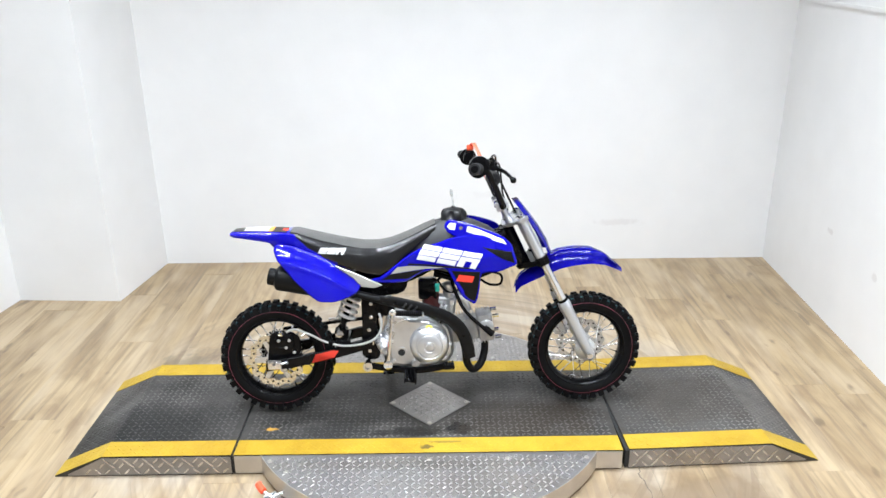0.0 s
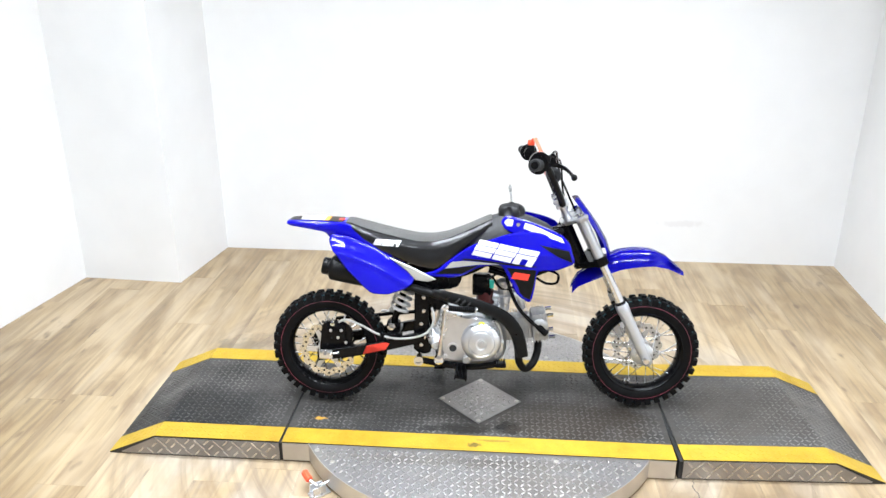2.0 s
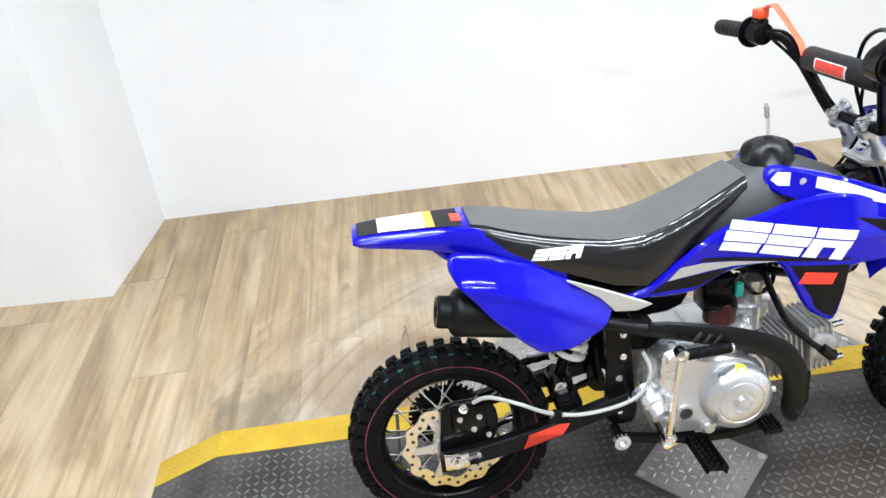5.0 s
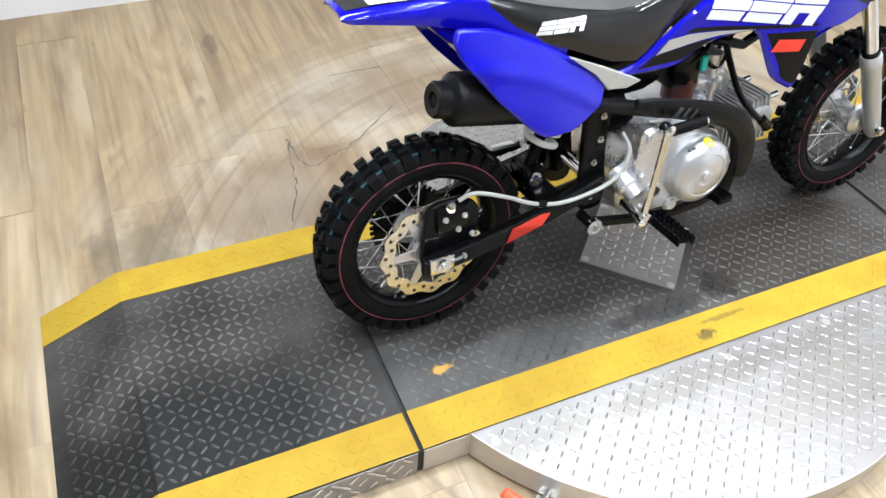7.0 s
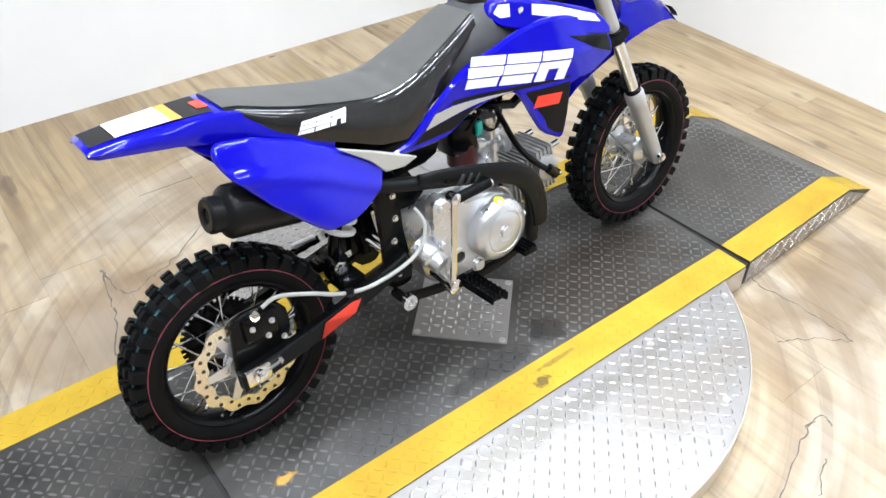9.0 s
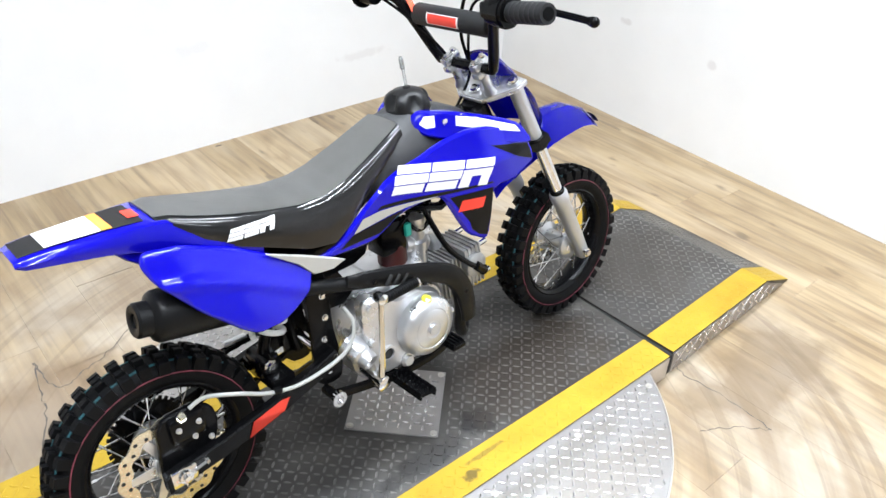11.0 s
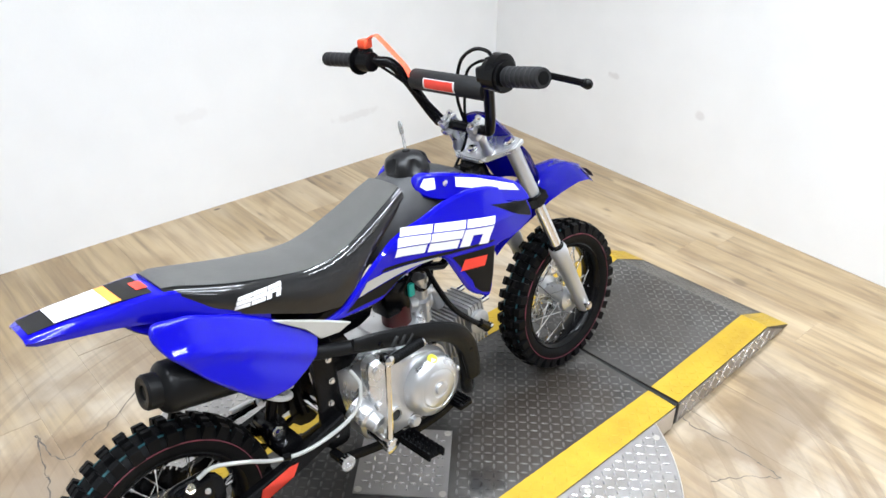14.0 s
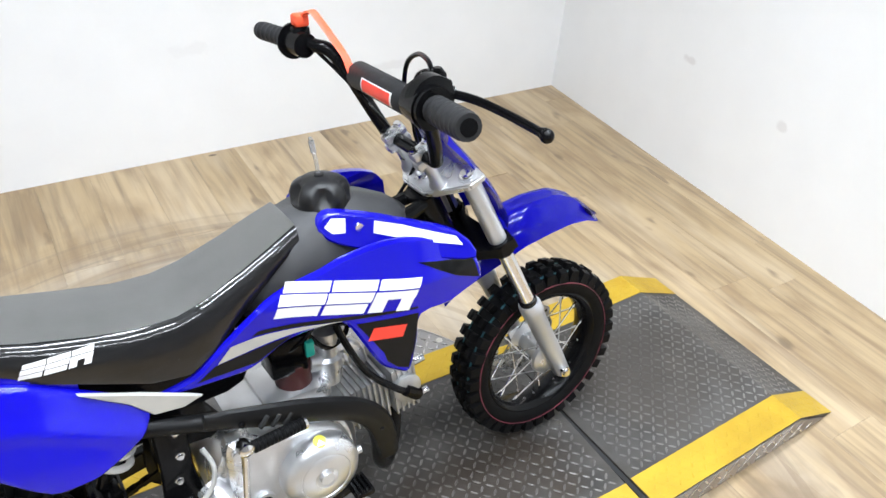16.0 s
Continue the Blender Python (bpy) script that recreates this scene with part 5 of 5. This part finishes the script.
for s in (-1, 1):
    bm = B()
    plate(bm, [tuple(p) for p in cornered([(-0.474, 0.560), (-0.462, 0.532), (-0.412, 0.470), (-0.360, 0.418), (-0.338, 0.401), (-0.290, 0.398), (-0.236, 0.412), (-0.214, 0.428), (-0.206, 0.448), (-0.247, 0.484), (-0.328, 0.534), (-0.409, 0.568), (-0.465, 0.578)], 0.010)], panel_y(s), 0.004, 0.003, 0, s, 0.010)
    sp = part("side_panel", bm, BLUE, bike, "glossy blue rear side panel", smooth=60)
    bm = B()
    plate(bm, [(-0.285, 0.508), (-0.215, 0.477), (-0.160, 0.450), (-0.142, 0.440), (-0.168, 0.432), (-0.206, 0.437), (-0.232, 0.466)], lambda x, z: s * 0.089, 0.003, 0.002, 0, s)
    part("panel_bridge", bm, SILVERD, bike, "silver-grey strip under the seat")
bm = B()
secs = []
for x, zt, zb, hw in ((-0.612, 0.606, 0.598, 0.036), (-0.600, 0.609, 0.594, 0.042), (-0.56, 0.610, 0.588, 0.046), (-0.50, 0.609, 0.578, 0.050), (-0.45, 0.607, 0.566, 0.056), (-0.41, 0.603, 0.552, 0.064), (-0.38, 0.585, 0.535, 0.070), (-0.34, 0.565, 0.52, 0.074), (-0.28, 0.535, 0.50, 0.076)):
    zf = zb + (zt - zb) * 0.5
    secs.append([(x, hw * cy, z) for cy, z in ((-0.94, zb), (-1.0, zf), (-0.9, zt - 0.003), (-0.8, zt), (0, zt + 0.001), (0.8, zt), (0.9, zt - 0.003), (1.0, zf), (0.94, zb), (0.5, zb + 0.006), (-0.5, zb + 0.006))])
loft(bm, secs)
tail = part("tail_fender", bm, BLUE, bike, "blue tail fender", smooth=40)


def top_patch(name, material, x0, x1, w0, w1, lift, label=""):
    bm = B()
    def zt(x):
        return float(np.interp(x, [-0.612, -0.600, -0.56, -0.50, -0.45, -0.41], [0.606, 0.609, 0.610, 0.609, 0.607, 0.603])) + 0.001
    xs = [x0 + (x1 - x0) * k / 8 for k in range(9)]
    loft(bm, [[(x, w0 * h, zt(x) + lift), (x, w1 * h, zt(x) + lift)] for x in xs for h in [float(np.interp(x, [-0.6, -0.41], [0.034, 0.05]))]], closed=False)
    return part(name, bm, material, tail, label, smooth=0)


top_patch("black_decal", BLACKD, -0.604, -0.438, -0.84, 0.84, 0.0008)
top_patch("white_label", WHITE, -0.570, -0.495, -0.8, 0.8, 0.0016, "white paper label")
top_patch("orange_label", ORANGE, -0.4945, -0.480, -0.8, 0.8, 0.0016, "orange label edge")
top_patch("red_mark", RED, -0.452, -0.435, -0.4, 0.3, 0.0016)
bm = B()
plate(bm, [(-0.50, 0.585), (-0.40, 0.585), (-0.36, 0.53), (-0.42, 0.505), (-0.44, 0.53)], lambda x, z: -0.045, 0.085, 0.003, 2)
part("inner_fender", bm, BLUE, tail, "blue inner fender", smooth=40)

# front fork
AX = Vector((0.2300, 0, -0.463)).normalized()
TOP = Vector((0.293, 0, 0.644))


def fork_at(z):
    return TOP + AX * ((z - TOP.z) / AX.z)


for s in (-1, 1):
    y = Vector((0, s * 0.068, 0))
    bm = B()
    tube(bm, [fork_at(0.640) + y, fork_at(0.50) + y], 0.0152, 18)
    fk = part("fork_leg", bm, SILVER, bike, "silver front fork leg")
    bm = B()
    tube(bm, [fork_at(0.50) + y, fork_at(0.355) + y], 0.0135, 18)
    part("stanchion", bm, CHROME, fk, "chrome fork tube")
    bm = B()
    q = [fork_at(0.365) + y, fork_at(0.358) + y, fork_at(0.340) + y, fork_at(0.335) + y, fork_at(0.23) + y, fork_at(0.175) + y, fork_at(0.166) + y]
    tube(bm, q, [0.018, 0.0205, 0.0205, 0.0185, 0.0175, 0.016, 0.011], 20)
    part("lower_leg", bm, SILVER, fk, "matt silver lower fork leg")
    bm = B()
    tube(bm, [fork_at(0.372) + y, fork_at(0.362) + y], 0.0165, 16)
    part("dust_seal", bm, BLACK, fk)
    bm = B()
    tube(bm, [fork_at(0.515) + y, fork_at(0.490) + y], 0.021, 16)
    part("clamp_ring", bm, BLACK, fk)
    part("axle_bolt", bolt(B(), (FC[0] + 0.002, s * 0.088, FC[1] - 0.004), (0, s, 0), 0.008, 0.007), CHROME, fk)
M_CLAMP = Matrix.Translation(fork_at(0.634)) @ Matrix.Rotation(math.atan2(0.23, 0.463) * -1, 4, "Y")
bm = B()
sl = [(-0.062, -0.030), (-0.05, -0.045), (-0.012, -0.088), (0.018, -0.090), (0.022, -0.055), (0.006, -0.03), (0.006, 0.03), (0.022, 0.055), (0.018, 0.090), (-0.012, 0.088), (-0.05, 0.045), (-0.062, 0.030)]
slab(bm, sl, -0.006, 0.006)
bmesh.ops.bevel(bm, geom=bm.edges[:], offset=0.003, segments=2, affect="EDGES")
bmesh.ops.transform(bm, matrix=M_CLAMP, verts=bm.verts)
tc = part("upper_clamp", bm, CAST, bike, "polished alloy triple clamp")
for x, y in ((0.0, -0.068), (0.0, 0.068), (-0.040, 0.0)):
    part("clamp_nut", bolt(B(), M_CLAMP @ Vector((x, y, 0.008)), M_CLAMP.to_3x3() @ Vector((0, 0, 1)), 0.009, 0.007), CHROME, tc)
bm = B()
M_LOW = Matrix.Translation(fork_at(0.503)) @ Matrix.Rotation(math.atan2(0.23, 0.463) * -1, 4, "Y")
slab(bm, sl, -0.010, 0.010)
bmesh.ops.transform(bm, matrix=M_LOW, verts=bm.verts)
part("lower_clamp", bm, BLACK, bike)
# handlebar
for s in (-1, 1):
    bm = B()
    turned(bm, M_CLAMP @ Vector((-0.036, s * 0.040, 0.006)), M_CLAMP.to_3x3() @ Vector((0, 0, 1)), [(0.014, 0), (0.014, 0.006), (0.010, 0.012), (0.009, 0.032), (0.012, 0.046)], 16)
    box(bm, (-0.056, s * 0.040 - 0.010, 0.050), (-0.014, s * 0.040 + 0.010, 0.064), 0.004, M_CLAMP)
    box(bm, (-0.055, s * 0.040 - 0.010, 0.066), (-0.015, s * 0.040 + 0.010, 0.082), 0.005, M_CLAMP)
    rs = part("riser", bm, CAST, tc, "polished alloy bar riser")
    for dx in (-0.047, -0.023):
        part("bolt", bolt(B(), M_CLAMP @ Vector((dx, s * 0.040, 0.081)), M_CLAMP.to_3x3() @ Vector((0, 0, 1)), 0.0055, 0.006), CHROME, tc)
bc = M_CLAMP @ Vector((-0.035, 0, 0.066))
bar = [(0.131, -0.298, 0.824), (0.150, -0.20, 0.812), (0.165, -0.155, 0.808), (0.188, -0.124, 0.788), (bc.x - 0.004, -0.078, bc.z + 0.012), (bc.x, -0.055, bc.z), (bc.x, 0.055, bc.z), (bc.x - 0.004, 0.078, bc.z + 0.012), (0.188, 0.124, 0.788), (0.166, 0.152, 0.803), (0.151, 0.19, 0.804), (0.133, 0.284, 0.803)]
bm = B()
tube(bm, smooth_path(bar, 6), 0.0105, 12)
hb = part("handlebar", bm, BLACK, bike, "black tubular handlebar")
bm = B()
tube(bm, [(0.205, -0.116, 0.766), (0.205, 0.116, 0.766)], 0.007, 10)
part("crossbar", bm, BLACK, hb)
bm = B()
turned(bm, (0.208, -0.100, 0.766), (0, 1, 0), [(0.008, 0), (0.017, 0.001), (0.0205, 0.006), (0.0205, 0.194), (0.017, 0.199), (0.008, 0.2)], 24)
pad = part("bar_pad", bm, GRIP, hb, "black foam crossbar pad")
for nm, mt, g, w_ in (("pad_label", WHITE, 0.0208, 0.043), ("pad_label", RED, 0.0213, 0.039)):
    bm = B()
    arc = [radians(a) for a in range(150, 211, 6)] if mt is WHITE else [radians(a) for a in range(155, 206, 5)]
    loft(bm, [[(0.208 + g * math.cos(a), 0.008 + yy, 0.766 - g * math.sin(a) * -1 * -1) for yy in (-w_, w_)] for a in arc], closed=False)
    part(nm, bm, mt, pad, "red bar label with a white rim")
for s in (-1, 1):
    a, b = (Vector((0.1312, -0.297, 0.8238)), Vector((0.1492, -0.204, 0.8125))) if s < 0 else (Vector((0.1333, 0.282, 0.803)), Vector((0.1505, 0.192, 0.804)))
    bm = B()
    pts = [a.lerp(b, k / 30) for k in range(31)]
    tube(bm, pts, [(0.0166 if s < 0 else 0.0138) + (0.0011 if k % 4 == 0 else 0) - (0.002 if k == 0 else 0) for k in range(31)], 16)
    part("grip", bm, GRIP, hb, "black ribbed rubber grip")
    bm = B()
    if s < 0:
        tube(bm, [b, b + Vector((0, 0.006, 0))], 0.026, 20)
        tube(bm, [b + Vector((0, 0.006, 0)), b + Vector((0.002, 0.040, 0))], [0.028, 0.026], 20)
        turned(bm, b + Vector((0.006, 0.008, 0.006)), (0, 1, 0), [(0.020, 0), (0.030, 0.003), (0.030, 0.020), (0.022, 0.026), (0.014, 0.03)], 20)
        box(bm, (0.160, -0.190, 0.818), (0.186, -0.166, 0.838), 0.005)
        part("throttle_housing", bm, BLACK, hb, "black throttle housing")
    else:
        tube(bm, [b, b + Vector((0, -0.004, 0))], 0.028, 20)
        tube(bm, [b + Vector((0, -0.004, 0)), b + Vector((0.002, -0.038, 0))], [0.021, 0.019], 20)
        box(bm, (0.140, 0.168, 0.795), (0.170, 0.196, 0.828), 0.005)
        sw = part("switch_housing", bm, BLACK, hb, "black switch housing")
        bm = B()
        turned(bm, (0.141, 0.182, 0.806), (-1, 0, 0.1), [(0.006, 0), (0.006, 0.004), (0.001, 0.005)], 12)
        part("kill_button", bm, STRAP, sw, "red kill button")
bm = B()
box(bm, (0.150, -0.152, 0.794), (0.178, -0.128, 0.822), 0.006)
box(bm, (0.172, -0.148, 0.806), (0.206, -0.130, 0.834), 0.005)
bolt(bm, (0.196, -0.139, 0.834), (0, 0, 1), 0.006, 0.004)
tube(bm, [(0.19, -0.14, 0.808), (0.214, -0.150, 0.806)], 0.008, 10)
lv = part("lever_perch", bm, BLACK, hb, "black brake lever perch")
bm = B()
tube(bm, smooth_path([(0.208, -0.145, 0.805), (0.222, -0.185, 0.804), (0.232, -0.235, 0.799), (0.238, -0.296, 0.7925)], 5), [0.006] * 15 + [0.009], 10, flat=0.7)
part("brake_lever", bm, BLACK, lv, "black brake lever with a ball end")
bm = B()
bmesh.ops.create_uvsphere(bm, u_segments=12, v_segments=8, radius=0.009, matrix=Matrix.Translation((0.2385, -0.300, 0.7920)))
part("lever_ball", bm, BLACK, lv)
# red tether strap
st = B()
pth = smooth_path([(0.160, 0.172, 0.842), (0.166, 0.156, 0.852), (0.172, 0.144, 0.842), (0.184, 0.122, 0.814), (0.192, 0.104, 0.792), (0.194, 0.092, 0.772)], 5)
loft(st, [[(p.x - 0.0060, p.y - 0.002, p.z), (p.x + 0.0060, p.y - 0.002, p.z + 0.001), (p.x + 0.0060, p.y + 0.001, p.z + 0.003), (p.x - 0.0060, p.y + 0.001, p.z + 0.002)] for p in pth])
strap = part("tether_strap", st, STRAP, hb, "orange-red tether strap", smooth=50)
part("tether_clip", box(B(), (0.146, 0.166, 0.828), (0.168, 0.190, 0.846), 0.004), STRAP, hb, "orange-red tether clip")
# cables
bm = B()
tube(bm, smooth_path([(0.190, -0.138, 0.826), (0.200, -0.112, 0.838), (0.214, -0.065, 0.834), (0.222, -0.022, 0.808), (0.236, 0.008, 0.755), (0.262, 0.03, 0.70), (0.31, 0.035, 0.60), (0.36, 0.045, 0.50), (0.43, 0.075, 0.38), (0.47, 0.08, 0.28)], 6), 0.0035, 8)
part("brake_cable", bm, BLACK, bike, "black brake cable")
bm = B()
tube(bm, smooth_path([(0.186, -0.165, 0.832), (0.210, -0.12, 0.822), (0.226, -0.06, 0.808), (0.236, -0.02, 0.78), (0.245, 0.0, 0.71), (0.262, 0.02, 0.64), (0.21, 0.03, 0.56), (0.12, 0.01, 0.50), (0.07, -0.015, 0.43)], 6), 0.003, 8)
part("throttle_cable", bm, BLACK, bike)
bm = B()
tube(bm, smooth_path([(0.165, 0.165, 0.80), (0.185, 0.12, 0.77), (0.215, 0.07, 0.72), (0.25, 0.04, 0.66), (0.28, 0.03, 0.60)], 5), 0.003, 8)
part("switch_wire", bm, BLACK, bike)
# front number plate
bm = B()
secs = []
for k in range(13):
    t = k / 12
    x, z = interp(t, [(0, 0.296, 0.692), (0.25, 0.327, 0.652), (0.5, 0.358, 0.610), (0.75, 0.385, 0.565), (1, 0.402, 0.520)])
    hw = interp(t, [(0, 0.040), (0.12, 0.062), (0.45, 0.084), (0.8, 0.078), (1, 0.060)])[0]
    row = []
    for q in range(11):
        u_ = -1 + 2 * q / 10
        row.append((x - 0.016 * abs(u_) ** 3 - 0.002, u_ * hw, z - 0.008 * abs(u_) ** 3))
    secs.append(row)
loft(bm, secs, closed=False)
bmesh.ops.solidify(bm, geom=bm.faces[:], thickness=0.003)
part("number_plate", bm, BLUE, bike, "plain blue front number plate", smooth=60)
# front fender
bm = B()
secs = []
for k in range(29):
    t = k / 28
    x, zt, ze, hw = interp(t, [(0, 0.285, 0.408, 0.385, 0.026), (0.1, 0.300, 0.440, 0.408, 0.036), (0.2, 0.340, 0.468, 0.430, 0.044), (0.3, 0.380, 0.497, 0.448, 0.050), (0.42, 0.425, 0.520, 0.470, 0.056), (0.55, 0.475, 0.526, 0.480, 0.058), (0.7, 0.530, 0.524, 0.483, 0.054), (0.82, 0.575, 0.504, 0.474, 0.046), (0.93, 0.612, 0.472, 0.456, 0.034), (1, 0.634, 0.451, 0.444, 0.018)])
    row = []
    for q in range(13):
        u_ = -1 + 2 * q / 12
        z = zt - (zt - ze) * (abs(u_) ** 2.6) + (0.004 if abs(abs(u_) - 0.33) < 0.09 else 0)
        row.append((x, u_ * hw, z))
    secs.append(row)
loft(bm, secs, closed=False)
bmesh.ops.solidify(bm, geom=bm.faces[:], thickness=0.003)
ff = part("front_fender", bm, BLUE, bike, "glossy blue front fender", smooth=60)
for s in (-1, 1):
    bm = B()
    loft(bm, [[(x, s * a, z), (x, s * b, z)] for x, a, b, z in ((0.578, 0.024, 0.040, 0.4985), (0.600, 0.020, 0.037, 0.482), (0.618, 0.014, 0.029, 0.466))], closed=False)
    part("black_decal", bm, BLACKD, ff)
# front caliper
part("front_caliper", box(B(), (0.425, 0.035, 0.215), (0.470, 0.062, 0.275), 0.008), CAST, bike, "silver front brake caliper")

# ---- floor planks ----
PW, PL = 0.152, 1.05
MESHES = {}


def plank_mesh(length):
    """One plank of a length, with its arrises eased; alike planks share it."""
    if length not in MESHES:
        pm = bmesh.new()
        w_, l_ = PW / 2 - 0.00012, length / 2 - 0.0002
        rows = [[pm.verts.new((sx * (w_ - e), sy * (l_ - e), z)) for sx, sy in ((-1, -1), (1, -1), (1, 1), (-1, 1))] for e, z in ((0, -0.0039), (0, -0.0003), (0.0002, 0))]
        for a, b in zip(rows, rows[1:]):
            for q in range(4):
                pm.faces.new((a[q], a[(q + 1) % 4], b[(q + 1) % 4], b[q]))
        pm.faces.new(rows[-1])
        bmesh.ops.recalc_face_normals(pm, faces=pm.faces)
        MESHES[length] = bpy.data.meshes.new("plank")
        pm.to_mesh(MESHES[length])
        pm.free()
        MESHES[length].materials.append(PLANK)
    return MESHES[length]


rng = random.Random(4)
x = -2.66
while x < 1.70:
    xm = x + PW / 2
    south = max(-3.36, -3.3 + (-2.60 - xm - 0.12) * 6.34) if xm < -2.55 else -3.36
    north = 1.56 if xm > -1.45 else (1.12 if xm > -2.0 else 1.045 - (-1.915 - xm) * 6.34 + 0.7)
    y = south - rng.random() * PL
    while y < north:
        y0, y1 = max(y, south), min(y + PL, north)
        if y1 - y0 > 0.02:
            p = new("plank", plank_mesh(round(y1 - y0, 2)))
            p.parent = FLOOR
            p.location = (xm, (y0 + y1) / 2, 0)
        y += PL
    x += PW


# ---- worn lines in the floor covering ----
def crack(pts, width):
    """A thin torn line lying on the planks."""
    q = smooth_path([Vector((px, py, 0)) for px, py in pts], 8)
    bm, rows = B(), []
    for i, p in enumerate(q):
        d = (q[min(i + 1, len(q) - 1)] - q[max(i - 1, 0)]).normalized()
        n_ = Vector((-d.y, d.x, 0))
        j = n_ * rng.uniform(-0.004, 0.004)
        hw = width * rng.uniform(0.25, 1.0)
        rows.append([(p + j - n_ * hw) + Vector((0, 0, 0.0006)), (p + j + n_ * hw) + Vector((0, 0, 0.0006))])
    loft(bm, rows, closed=False)
    part("floor_tear", bm, TEAR, FLOOR, "thin grey tear in the floor covering", smooth=0)


for pts, wd in (([(-0.559, 0.678), (-0.553, 0.594), (-0.529, 0.556), (-0.48, 0.577), (-0.412, 0.61), (-0.263, 0.73)], 0.0022),
                ([(-0.559, 0.678), (-0.58, 0.549), (-0.584, 0.508), (-0.63, 0.386)], 0.0022), ([(0.655, -0.26), (0.641, -0.301), (0.652, -0.404), (0.646, -0.531)], 0.0018),
                ([(0.515, -0.432), (0.586, -0.475), (0.646, -0.531)], 0.0016), ([(0.357, -0.60), (0.414, -0.605), (0.406, -0.63)], 0.002), ([(0.39, -0.60), (0.30, -0.62), (0.171, -0.665)], 0.0016),
                ([(0.327, -0.662), (0.245, -0.701)], 0.0018), ([(-0.423, -0.595), (-0.368, -0.598), (-0.327, -0.646), (-0.28, -0.66)], 0.0014), ([(-0.129, -0.691), (-0.031, -0.671), (0.054, -0.681)], 0.0016)):
    crack(pts, wd)
